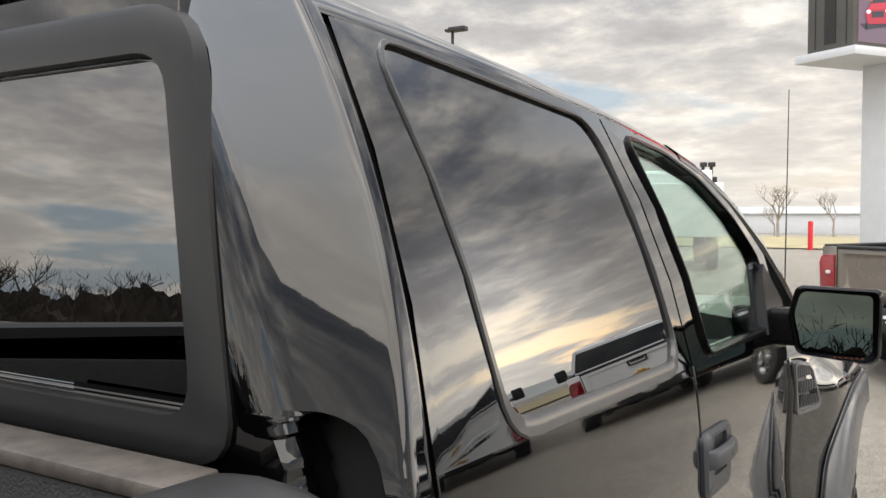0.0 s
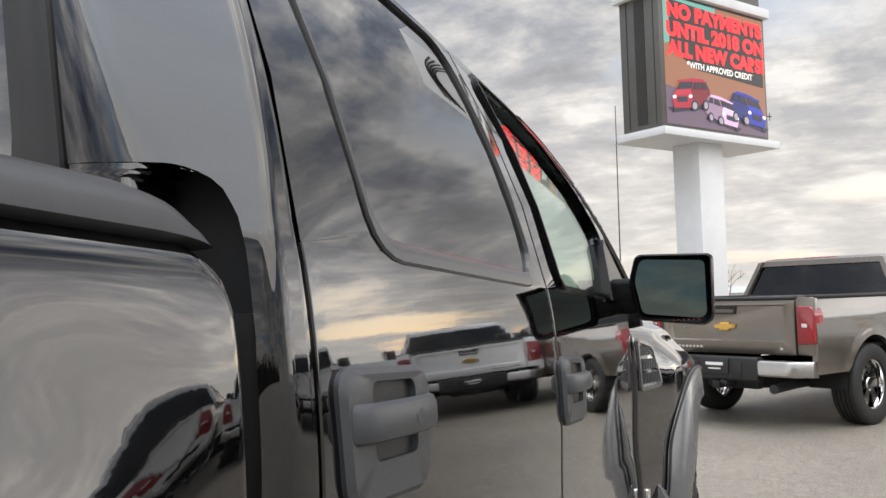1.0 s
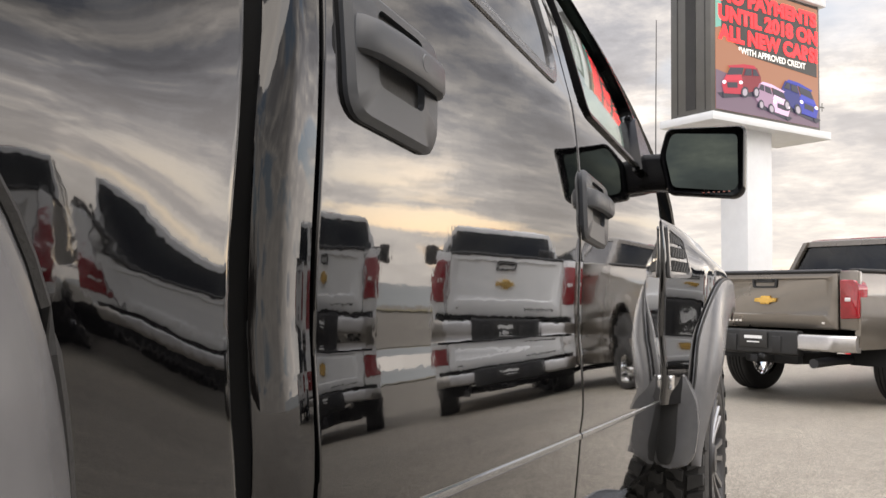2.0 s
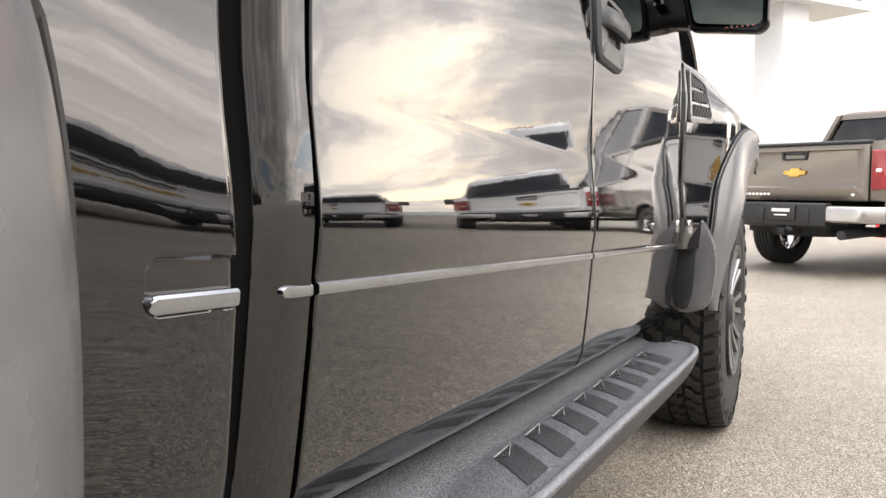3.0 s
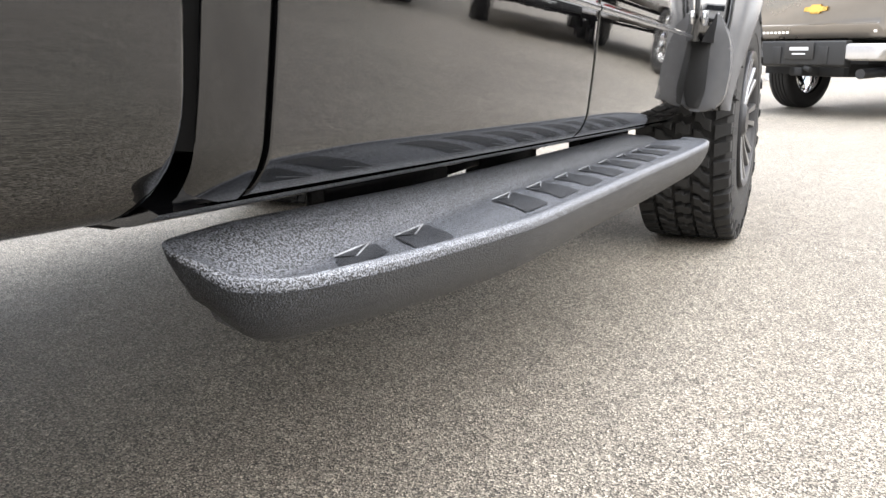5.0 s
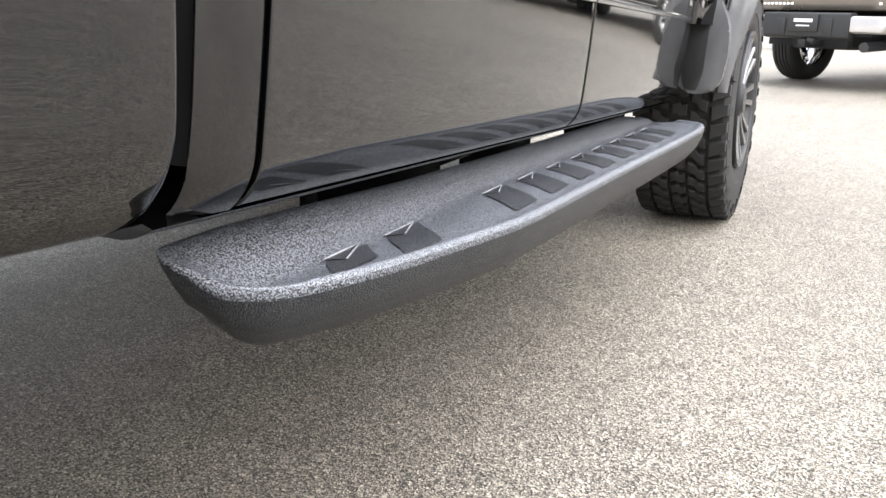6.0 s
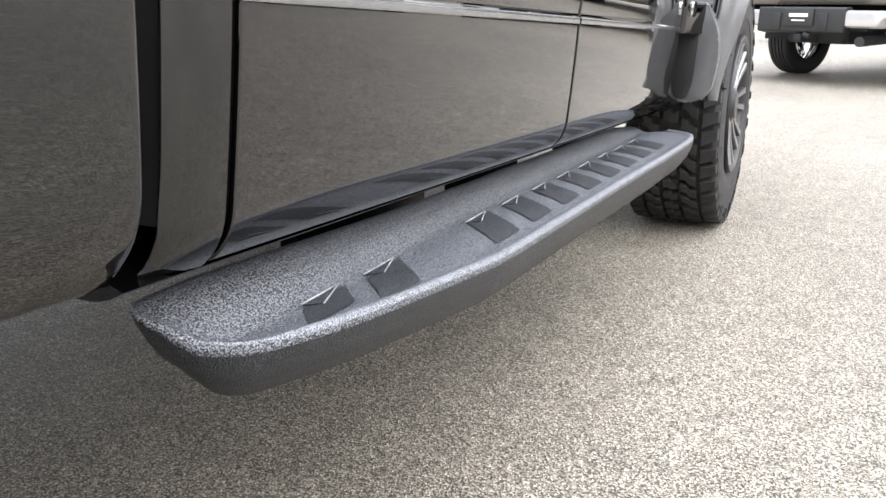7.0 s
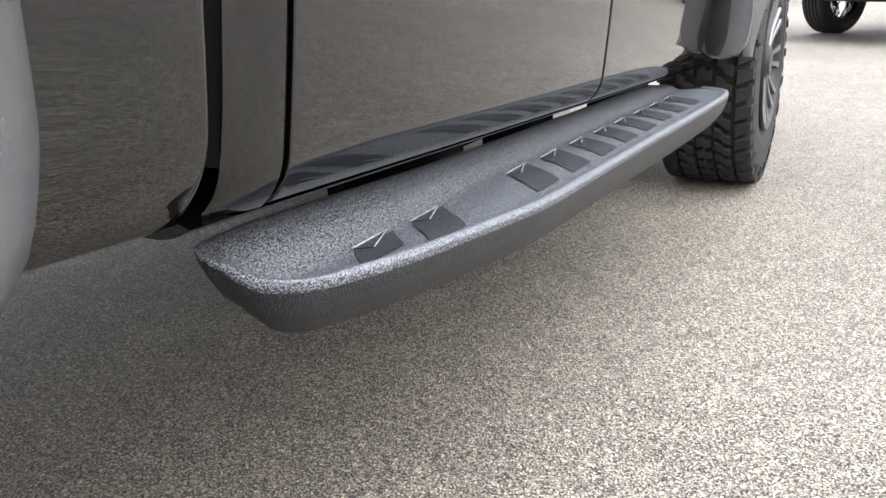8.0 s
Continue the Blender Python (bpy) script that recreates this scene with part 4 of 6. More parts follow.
def build_front_end():
    bm = bmesh.new()
    ys = [4.003, 4.005, 4.010, 4.02] + steps(4.04, 4.40, 16) + steps(4.43, 5.27, 30) + steps(5.3, 5.62, 6)

    def wl(y):
        return max(0.60 + 0.147 * smooth(4.45, 4.30, y), arch(y, AXLE_F, 0.56) + RAKE * (y - 3.0))

    def fn(y, f):
        top = 1.345 - 0.02 * smooth(4.6, 5.6, y)
        w = wl(y) + (top - wl(y)) * f
        p = body(y, max(w, 0.70), edge_drop(y - 4.003, 0.006))
        p.z = world_z(y, w)
        p.x -= 0.07 * smooth(1.27, 1.345, w) ** 2 + 0.10 * smooth(4.80, 5.25, y) + 0.22 * smooth(5.15, 5.7, y) ** 2
        return p

    slab(bm, fn, ys, steps(0, 1, 40), (-0.03, 0, 0))
    fender = part("front_fender", bm, PAINT, truck, "", MID)
    bm = bmesh.new()
    leg = rounded([(-0.045, 0.80), (-0.064, 0.70), (-0.064, 0.545), (-0.040, 0.503), (0.030, 0.495), (0.074, 0.526), (0.088, 0.62), (0.084, 0.70), (0.040, 0.80)], 0.025, 4)
    prism(bm, leg, 4.116, 4.20, "y", 0.010)
    foot = part("flare_foot", bm, FLARE, fender, "satin grey foot of the front flare")
    bm = bmesh.new()
    prism(bm, rounded([(-0.036, 0.775), (-0.040, 0.70), (-0.040, 0.56), (-0.030, 0.512), (0.006, 0.508), (0.022, 0.56), (0.030, 0.70), (0.026, 0.775)], 0.012, 3), 4.1115, 4.122, "y", 0.003)
    part("flare_back_plate", bm, RUBBER, foot, "dark plastic plate set in the flare's foot")
    # side vent on the rear face of the wide fender
    bm = bmesh.new()
    o = rounded([(4.022, 1.120), (4.172, 1.130), (4.182, 1.262), (4.03, 1.282)], 0.02)
    i = rounded([(4.032, 1.132), (4.160, 1.140), (4.170, 1.252), (4.04, 1.270)], 0.015)
    made = band(bm, [[body(y, w, -0.01) for y, w in o], [body(y, w, 0.008) for y, w in o], [body(y, w, 0.008) for y, w in i], [body(y, w, 0.003) for y, w in i]])
    bm.faces.new(made[-1])
    vent = part("fender_vent", bm, FLARE, fender, "satin grey plastic fender vent with three slots")
    for k in range(3):
        w0 = 1.143 + 0.042 * k
        bm = bmesh.new()
        o = rounded([(4.040, w0), (4.156, w0 + 0.004), (4.160, w0 + 0.033), (4.044, w0 + 0.033)], 0.008, 3)
        made = band(bm, [[body(y, w, 0.0035) for y, w in o], [body(y, w, 0.0050) for y, w in o]])
        bm.faces.new(made[-1])
        slot = part("vent_slot", bm, VOID, vent, "black vent slot")
        bm = bmesh.new()
        for j in range(6):
            for up in (0, 1):
                yy = 4.050 + 0.018 * j + 0.009 * up
                lo_w, hi_w = w0 + 0.003 + 0.014 * up, w0 + 0.016 + 0.014 * up
                rows = [[body(yy + sl * (ww - lo_w) + q * 0.0016, ww, d) for q, d in ((-1, 0.0045), (-1, 0.0068), (1, 0.0068), (1, 0.0045))] for ww, sl in ((lo_w, 0.35), (hi_w, 0.35))]
                made = band(bm, rows)
                bm.faces.new(made[0]), bm.faces.new(made[-1])
        part("vent_mesh", bm, PLASTIC, slot, "dark honeycomb mesh")
    # bright badge low on the fender
    bm = bmesh.new()
    made = band(bm, [[body(y, w, o) for y, w in rounded([(4.03, 0.79), (4.048, 0.793), (4.048, 0.835), (4.03, 0.832)], 0.006, 3)] for o in (-0.004, 0.006)])
    bm.faces.new(made[-1])
    part("fender_badge", bm, CHROME, fender)
    # hood, nose, grille
    bm = bmesh.new()
    rows = []
    for y in steps(4.30, 5.72, 14):
        d = 0.10 * smooth(5.2, 5.75, y) ** 2
        xs = [-0.075, -0.11, -0.20, -0.40, -0.70]
        half = [Vector((x, y, world_z(y, 1.335 + u - d))) for x, u in zip(xs, (0.0, 0.022, 0.035, 0.06, 0.062))]
        rows.append(half + [Vector((MID, y, world_z(y, 1.39 - d)))] + [Vector((2 * MID - p.x, p.y, p.z)) for p in reversed(half)])
    band(bm, rows, closed=False)
    part("hood", bm, PAINT, truck)
    bm = bmesh.new()
    prism(bm, rounded([(5.55, 0.62), (5.80, 0.64), (5.84, 0.95), (5.78, 1.17), (5.55, 1.17)], 0.05, 3), 2 * MID + 0.16, -0.16, "x", 0.04)
    part("grille", bm, PLASTIC, truck)
    bm = bmesh.new()
    prism(bm, rounded([(5.60, 0.50), (5.93, 0.54), (5.96, 0.72), (5.60, 0.75)], 0.04, 3), 2 * MID + 0.05, -0.05, "x", 0.03)
    part("front_bumper", bm, PLASTIC, truck)
    # inner wheel houses and chassis
    for a in (AXLE_F, AXLE_R):
        bm = bmesh.new()
        rows = []
        for t in steps(18, 148, 20):
            y, z = a + 0.56 * math.cos(radians(t)), HUB + 0.03 + 0.56 * math.sin(radians(t))
            rows.append([Vector((x, y, z)) for x in (0.02, -0.1, -0.30, -0.36)])
        band(bm, rows, closed=False)
        made = [bm.verts.new((-0.36, a + 0.56 * math.cos(radians(t)), HUB + 0.03 + 0.56 * math.sin(radians(t)))) for t in steps(18, 148, 20)]
        bm.faces.new(made)
        part("wheel_house", bm, VOID, truck, "", MID)
        bm = bmesh.new()
        tube(bm, [(2 * MID + 0.1, a, HUB), (-0.1, a, HUB)], 0.05, 10)
        part("axle", bm, VOID, truck)
    bm = bmesh.new()
    box(bm, (-0.62, 0.0, 0.62), (-0.50, 5.5, 0.76), 0.01)
    part("chassis_rail", bm, VOID, truck, "", MID)
    bm = bmesh.new()
    box(bm, (2 * MID + 0.30, 2.15, 0.50), (-0.30, 4.10, 0.55), 0.01)
    part("underbody", bm, VOID, truck)
    # whip antenna
    bm = bmesh.new()
    p = Vector((-0.155, 4.86, 1.23))
    tube(bm, [p, p + Vector((0, 0, 0.05)), p + Vector((0, 0, 0.06)), p + Vector((0.002, 0.0, 0.50)), p + Vector((0.004, 0.004, 0.90))], [0.012, 0.010, 0.003, 0.0022, 0.0016], 8)
    part("whip_antenna", bm, RUBBER, truck)


def build_mirror():
    y = 3.80
    bm = bmesh.new()
    face = rounded([(0.048, 1.296), (0.226, 1.280), (0.247, 1.298), (0.250, 1.472), (0.046, 1.476), (0.026, 1.40)], 0.018, 4)
    face = [(x, z) for x, z in face]
    cx, cz = 0.135, 1.385
    sc = lambda k, d, dz=0: [Vector((cx + (x - cx) * k, d, cz + (z - cz) * k + dz)) for x, z in face]
    rows = [sc(0.80, y + 0.004), sc(0.85, y - 0.012), sc(0.95, y - 0.026), sc(1.0, y - 0.014), sc(1.0, y + 0.02), sc(0.94, y + 0.07), sc(0.78, y + 0.12), sc(0.45, y + 0.15), sc(0.05, y + 0.155)]
    band(bm, rows)
    house = part("door_mirror", bm, SILL, truck, "black door mirror housing on its arm")
    bm = bmesh.new()
    m = Matrix.Translation((cx, y, cz)) @ Matrix.Rotation(radians(6), 4, "Z") @ Matrix.Rotation(radians(-5), 4, "X") @ Matrix.Translation((-cx, -y, -cz))
    rows = [[m @ p for p in sc(0.86, y - 0.010, 0.004)], [m @ p for p in sc(0.86, y - 0.006, 0.004)]]
    made = band(bm, rows)
    bm.faces.new(made[0])
    part("mirror_glass", bm, MIRROR, house, "silvered mirror glass", sharp=38)
    bm = bmesh.new()
    for k in range(6):
        box(bm, (0.140 + 0.013 * k, y - 0.0275, 1.294 + 0.0004 * k), (0.146 + 0.013 * k, y - 0.022, 1.2972 + 0.0004 * k))
    part("turn_signal", bm, AMBER, house, "amber turn signal row")
    bm = bmesh.new()
    prism(bm, rounded([(3.79, 1.312), (3.90, 1.312), (3.90, 1.408), (3.79, 1.412)], 0.02, 3), -0.12, 0.06, "x", 0.006)
    part("mirror_arm", bm, SILL, house)
    bm = bmesh.new()
    o = [(3.69, 1.385), (3.965, 1.385), (3.985, 1.46), (3.86, 1.565), (3.80, 1.54)]
    made = band(bm, [[body(a, w, -0.02) for a, w in o], [body(a, w, 0.014) for a, w in o]])
    bm.faces.new(made[-1])
    part("mirror_sail", bm, SILL, house)


def build_running_board():
    board_floor = lambda y: 0.494 - 0.033 * (y - 2.2)
    outer = [(2.008, -0.112), (2.033, -0.062), (2.06, -0.010), (2.083, 0.005), (2.108, 0.018), (2.148, 0.033), (2.26, 0.056), (2.36, 0.072), (2.44, 0.083), (2.50, 0.086), (2.69, 0.087), (3.03, 0.089), (3.4, 0.094),
             (3.69, 0.094), (3.80, 0.088), (3.85, 0.078), (3.89, 0.058), (3.92, 0.030), (3.94, 0.0)]
    # outline of the rear end, from the wall's rim round to the lip: x, y and where its section starts on the rim
    tail = [(-0.1165, 2.044, 2.047), (-0.1135, 2.033, 2.049), (-0.108, 2.0255, 2.052), (-0.101, 2.022, 2.056), (-0.092, 2.023, 2.061), (-0.080, 2.0275, 2.068), (-0.062, 2.032, 2.076), (-0.044, 2.037, 2.085), (-0.027, 2.045, 2.095),
            (-0.010, 2.058, 2.107), (0.004, 2.079, 2.122), (0.018, 2.106, 2.138), (0.033, 2.148, 2.168), (0.045, 2.20, 2.212), (0.056, 2.26, 2.265)]
    edge = []
    for i in range(len(tail) - 1):
        p = [Vector(tail[max(0, min(len(tail) - 1, i + k))]) for k in (-1, 0, 1, 2)]
        for t in (0.0, 0.25, 0.5, 0.75):
            edge.append(0.5 * (2 * p[1] + (p[2] - p[0]) * t + (2 * p[0] - 5 * p[1] + 4 * p[2] - p[3]) * t * t + (3 * p[1] - p[0] - 3 * p[2] + p[3]) * t ** 3))
    for y in steps(2.265, 2.66, 18) + steps(2.7, 3.72, 24) + [3.76, 3.80, 3.83, 3.85, 3.87, 3.89, 3.905, 3.92, 3.932, 3.94]:
        edge.append(Vector((lerp(outer, y), y, y)))
    rim = -0.118

    def height(x, y):
        rise = lerp([(2.0, 0.031), (2.12, 0.035), (2.30, 0.031), (2.5, 0.026), (2.8, 0.024), (3.3, 0.023), (3.72, 0.024), (3.92, 0.006)], y)
        deep = lerp([(2.0, 0.078), (2.3, 0.070), (2.6, 0.056), (3.9, 0.048)], y)
        u = (x - rim) / deep
        k = -0.10 * max(0.0, -u) ** 1.5 + (1.0 if u < 0 else 1 - (0.5 * smooth(-0.05, 1.05, u) + 0.5 * max(0.0, min(1.0, (u - 0.1) / 0.8))) if u < 1 else 0.0)
        dip = (0.005 + 0.003 * smooth(2.6, 2.4, y)) * smooth(rim + 0.4 * deep, rim + deep, x) * smooth(0.025, rim + 1.05 * deep, x) * smooth(2.03, 2.10, y)
        # the floor of the step lies deeper away from its rim
        dip += 0.002 * smooth(rim + 0.55 * deep, rim + 1.0 * deep, x) * smooth(0.050, rim + 1.1 * deep, x) * smooth(0.012, 0.055, lerp(outer, y) - x)
        return board_floor(y) + rise * min(1.0, k) - dip

    rows, gone = [], 0.0
    for i, e in enumerate(edge):
        xo, yo, yi = e
        along = (edge[min(i + 1, len(edge) - 1)] - edge[max(i - 1, 0)])
        n = Vector((-along.y, along.x, 0)).normalized()      # inwards
        fwd = smooth(3.84, 3.94, yo)
        wide = max(0.004, xo - rim)
        k = min(1.0, wide / 0.06)
        inner = Vector((rim, yi, 0))
        outward = Vector((xo, yo, 0)) - inner
        end = max(0.2, 1 - 0.028 * k / outward.length)
        f = min(1.0, wide / 0.11)
        row = [Vector((rim - 0.008 * k, yi, height(rim, yi) - 0.014 * k)), Vector((rim - 0.006 * k, yi, height(rim, yi) - 0.004 * k))]
        fixed = [0.0, 0.004, 0.011, 0.019, 0.027, 0.035, 0.043, 0.051, 0.059, 0.067, 0.075, 0.083]
        us = [d * f / wide for d in fixed]
        last = us[-1]
        us += [last + (end - last) * t for t in (0.12, 0.25, 0.4, 0.6, 0.8, 1.0)] if end > last else [last + 0.001 * t for t in range(1, 7)]
        for u in us:
            p = inner + outward * min(u, end)
            row.append(Vector((p.x, p.y, height(p.x, p.y))))
        # rounded lip
        for a, b in ((0.016, 0.0026), (0.010, 0.0050), (0.005, 0.0056), (0.0015, 0.0040), (0.0, 0.0002), (0.0003, -0.006)):
            p = Vector((xo, yo, 0)) + n * a * k
            row.append(Vector((p.x, p.y, height(p.x, p.y) + b * k)))
        # skirt, tucked in towards its foot
        top = height(xo, yo) - 0.006 * k
        gone += (e.xy - edge[i - 1].xy).length if i else 0.0
        drop = lerp([(0, 0.012), (0.02, 0.030), (0.04, 0.046), (0.065, 0.060), (0.10, 0.065), (0.2, 0.064), (0.47, 0.069), (1.3, 0.078)], gone)
        drop *= 1 - 0.3 * fwd
        tuck = 0.042 * min(1.0, drop / 0.06)
        for a, b in ((0.10, 0.25), (0.34, 0.58), (0.68, 0.86), (1.0, 0.985)):
            p = Vector((xo, yo, 0)) + n * tuck * a
            row.append(Vector((p.x, p.y, top - (drop - 0.006 * k) * b)))
        row.append(Vector((min(rim + 0.012, xo - 0.002), yi + 0.004, min(top - drop + 0.012, height(rim, yi) - 0.018))))
        rows.append(row)
    bm = bmesh.new()
    made = band(bm, rows)
    bm.faces.new(made[-1])
    bm.faces.new(made[0])
    board = part("running_board", bm, TEXTURED, truck, "black textured running board with step slots", MID, sharp=50)
    # worn lip along the outer edge; most of its paleness is painted highlight
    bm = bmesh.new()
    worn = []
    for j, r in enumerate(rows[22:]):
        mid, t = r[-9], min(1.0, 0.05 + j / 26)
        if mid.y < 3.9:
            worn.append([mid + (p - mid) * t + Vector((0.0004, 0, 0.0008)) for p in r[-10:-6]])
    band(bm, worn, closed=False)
    part("worn_lip", bm, LIP_HIGHLIGHT, board, "paler lip of the step, mostly its highlight in the colour", sharp=60)
    # skirt overlay whose darker colour paints in the shade under the lip
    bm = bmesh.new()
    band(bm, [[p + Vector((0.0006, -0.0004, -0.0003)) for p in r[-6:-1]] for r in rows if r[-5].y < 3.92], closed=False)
    part("board_skirt", bm, SKIRT, board, "skirt under the lip, its shade put into the colour", sharp=60)
    # black brackets that carry the board under the sill
    for a, b, low in ((2.36, 2.718, 0.43), (2.72, 2.85, 0.492), (2.852, 3.148, 0.43), (3.15, 3.46, 0.486), (3.462, 3.95, 0.43)):
        bm = bmesh.new()
        box(bm, (-0.19, a, low), (-0.16, b, 0.60), 0.003)
        part("board_bracket", bm, SILL, board, "black bracket under the sill", MID)
    # slots slant across the step; each has a raised wedge at its inner end
    slant = 1.25
    for y, long in [(2.132, 0.086), (2.262, 0.086)] + [(2.535 + 0.146 * i, 0.090) for i in range(8)]:
        xo = min(0.050, lerp(outer, y) - 0.018)
        y += slant * (0.009 - xo) if y < 2.4 else slant * (0.029 - xo)
        inner = y + slant * (xo + 0.046)
        z = lambda a, x=-0.046: height(x, a) + 0.0011
        bm = bmesh.new()
        q = rounded([(-0.046, inner), (xo, y), (xo, y + long), (-0.046, inner + long)], 0.006, 3)
        h = len(q) // 4
        mix = lambda p, r, k: (p[0] * (1 - k) + r[0] * k, p[1] * (1 - k) + r[1] * k)
        span = lambda p: p[:h] + [mix(p[h - 1], p[h], k / 7) for k in range(1, 7)] + p[h:2 * h]
        grid = [[mix(p, r, k) for k in steps(0, 1, 3)] for p, r in zip(span(q), span(q[::-1]))]
        made = band(bm, [[Vector((x, a, z(a, x) + 0.0005)) for x, a in row] for row in grid], closed=False)
        part("step_slot", bm, PAD, board, "rough dark step insert")
        bm = bmesh.new()
        p1, p2, p3 = [Vector((x, a, z(a, x) + up)) for x, a, up in ((-0.047, inner - 0.002, 0.0012), (-0.051, inner + 0.92 * long, 0.0020), (-0.027, inner + 0.012, 0.0012))]
        deep_p = Vector((-0.041, inner + 0.012, z(inner + 0.012, -0.041) - 0.004))
        vs = [bm.verts.new(p) for p in (p1, p2, p3, deep_p)]
        for f in ((0, 1, 3), (1, 2, 3), (0, 3, 2)):
            bm.faces.new([vs[i] for i in f])
        facet = part("slot_wedge", bm, PAD, board, "triangular facet at the slot")
        bm = bmesh.new()
        tube(bm, [p1, p2], 0.0011, 5), tube(bm, [p2, p3], 0.0010, 5)
        part("worn_edge", bm, WEDGE, facet, "pale worn edges of the facet")


def build_wheel(name, parent_label):
    """All-terrain tyre with cut tread blocks on a spoked alloy rim; axis along x, outer face towards +x."""
    root = thing(name, parent_label, "wheel")
    R, half = 0.418, 0.155
    bm = bmesh.new()
    prof = [(0.235, -half * 0.86), (0.27, -half * 0.98), (0.33, -half * 1.03), (0.385, -half * 0.98), (R - 0.014, -half * 0.86), (R - 0.007, -half * 0.6), (R - 0.006, 0.0), (R - 0.007, half * 0.6), (R - 0.014, half * 0.86),
            (0.385, half * 0.98), (0.33, half * 1.00), (0.300, half * 1.0), (0.298, half * 0.985), (0.27, half * 0.96), (0.245, half * 0.92), (0.235, half * 0.86)]
    lathe(bm, prof, 72)
    tyre = part("tyre", bm, TYRE, root, "black all-terrain tyre with chunky tread", sharp=30)
    # tread: five rows of interlocking hooked blocks and shoulder lugs, each row's blocks on one mesh
    pitches = 44

    def ring_of(name, mesh, count, phase):
        for k in range(count):
            ob = new(name, mesh)
            ob.parent = tyre
            ob.matrix_basis = Matrix.Rotation((k + phase + random.uniform(-0.04, 0.04)) / count * 2 * math.pi, 4, "X")

    def mesh_of(name, b):
        finish(b, 30)
        me = bpy.data.meshes.new(name)
        b.to_mesh(me)
        b.free()
        me.materials.append(TYRE)
        return me

    for row, (x0, x1) in enumerate(((-0.152, -0.098), (-0.088, -0.034), (-0.025, 0.025), (0.034, 0.088), (0.098, 0.152))):
        da = (0.40 if row in (0, 4) else 0.445) * 2 * math.pi / pitches
        sk = (0.30 if row % 2 else -0.30) * da
        m = (x0 + x1) / 2
        if row in (0, 4):
            cut = [(x0, -1.0), (x1, -0.75), (x1, 0.75), (x0, 1.05)] if row == 4 else [(x0, -1.05), (x1, -0.8), (x1, 0.8), (x0, 1.0)]
        else:
            cut = [(x0, -0.95), (m - 0.004, -0.95), (m + 0.006, -0.35), (x1, -0.35), (x1, 1.0), (m + 0.004, 1.0), (m - 0.006, 0.4), (x0, 0.4)]

        def at(x, t, h, shrink=1.0):
            ang = sk * (x - m) / (x1 - x0) * 2 + t * da * shrink
            r = R + h - 0.10 * max(0.0, abs(x) - 0.115)
            return Vector((m + (x - m) * shrink, r * math.cos(ang), r * math.sin(ang)))

        b = bmesh.new()
        made = band(b, [[at(x, t, -0.012) for x, t in cut], [at(x, t, 0.0105, 0.96) for x, t in cut], [at(x, t, 0.0135, 0.88) for x, t in cut]])
        b.faces.new(made[-1])
        ring_of("tread_block", mesh_of("tread_block", b), pitches, 0.5 * (row % 2))
    for side in (-1, 1):
        b = bmesh.new()
        rows = [[Vector((side * x, r * math.cos(d), r * math.sin(d))) for r, x in ((0.372, half * 0.86), (0.372, half * 1.03), (0.412, half * 0.99), (0.412, half * 0.86))] for d in (-0.035, 0.035)]
        made = band(b, rows)
        b.faces.new(made[0]), b.faces.new(made[-1])
        ring_of("shoulder_lug", mesh_of("shoulder_lug", b), pitches // 2, 0.0)
    bm = bmesh.new()
    lathe(bm, [(0.236, -0.13), (0.225, -0.12), (0.205, -0.10), (0.20, 0.07), (0.212, 0.140), (0.226, 0.154), (0.238, 0.159), (0.241, 0.152), (0.238, 0.138)], 48)
    rim = part("rim", bm, DARK_ALLOY, root, "dark rim with machined spokes")
    bm = bmesh.new()
    made = lathe(bm, [(0.001, 0.150), (0.045, 0.150), (0.058, 0.138), (0.066, 0.07), (0.066, -0.02)], 24)
    part("hub_cap", bm, DARK_ALLOY, rim)
    for k in range(16):
        bm = bmesh.new()
        q = [(0.060, -0.011), (0.130, -0.009), (0.214, -0.013), (0.214, 0.013), (0.130, 0.009), (0.060, 0.011)]
        m = Matrix.Rotation((k // 2) * math.pi / 4 + (0.15 if k % 2 else -0.15), 4, "X")
        rows = []
        for o in (0.085, 0.128, 0.136):
            kk = 1.0 if o < 0.13 else 0.8
            rows.append([m @ Vector((o + 0.16 * max(0, r - 0.1), r, s * kk)) for r, s in q])
        made = band(bm, rows)
        bm.faces.new(made[-1])
        part("spoke", bm, SPOKE, rim, "machined alloy spoke")
    return root


build_cab_side()
build_cab_shell()
build_cab_interior()
build_bed()
flare(AXLE_R, 0.66, 0.755, 0.70, 0.155, "satin grey rear wheel flare", 11.5, 6.0)
build_front_end()
flare(AXLE_F, 0.560, 0.62, 0.625, 0.088, "satin grey front wheel flare", 4, 2.9, 64)
build_mirror()
build_running_board()


def mount_wheels():
    """The wheels are parts of the truck: each an empty-free pair of tyre and rim under it."""
    first = build_wheel("wheel", "all-terrain tyre on an alloy rim")
    spots = [(-0.068, AXLE_F, 0), (-0.068, AXLE_R, 0), (2 * MID + 0.068, AXLE_F, 180), (2 * MID + 0.068, AXLE_R, 180)]
    for i, (x, y, turn) in enumerate(spots):
        m = Matrix.Translation((x, y, HUB)) @ Matrix.Rotation(radians(turn), 4, "Z") @ Matrix.Rotation(radians(13 * i), 4, "X")
        for o in first.children_recursive:
            o.matrix_parent_inverse.identity()
        for piece in first.children:
            c = copy_thing(piece, m)
            c.parent = truck
    for o in list(first.children_recursive) + [first]:
        bpy.data.objects.remove(o)


mount_wheels()


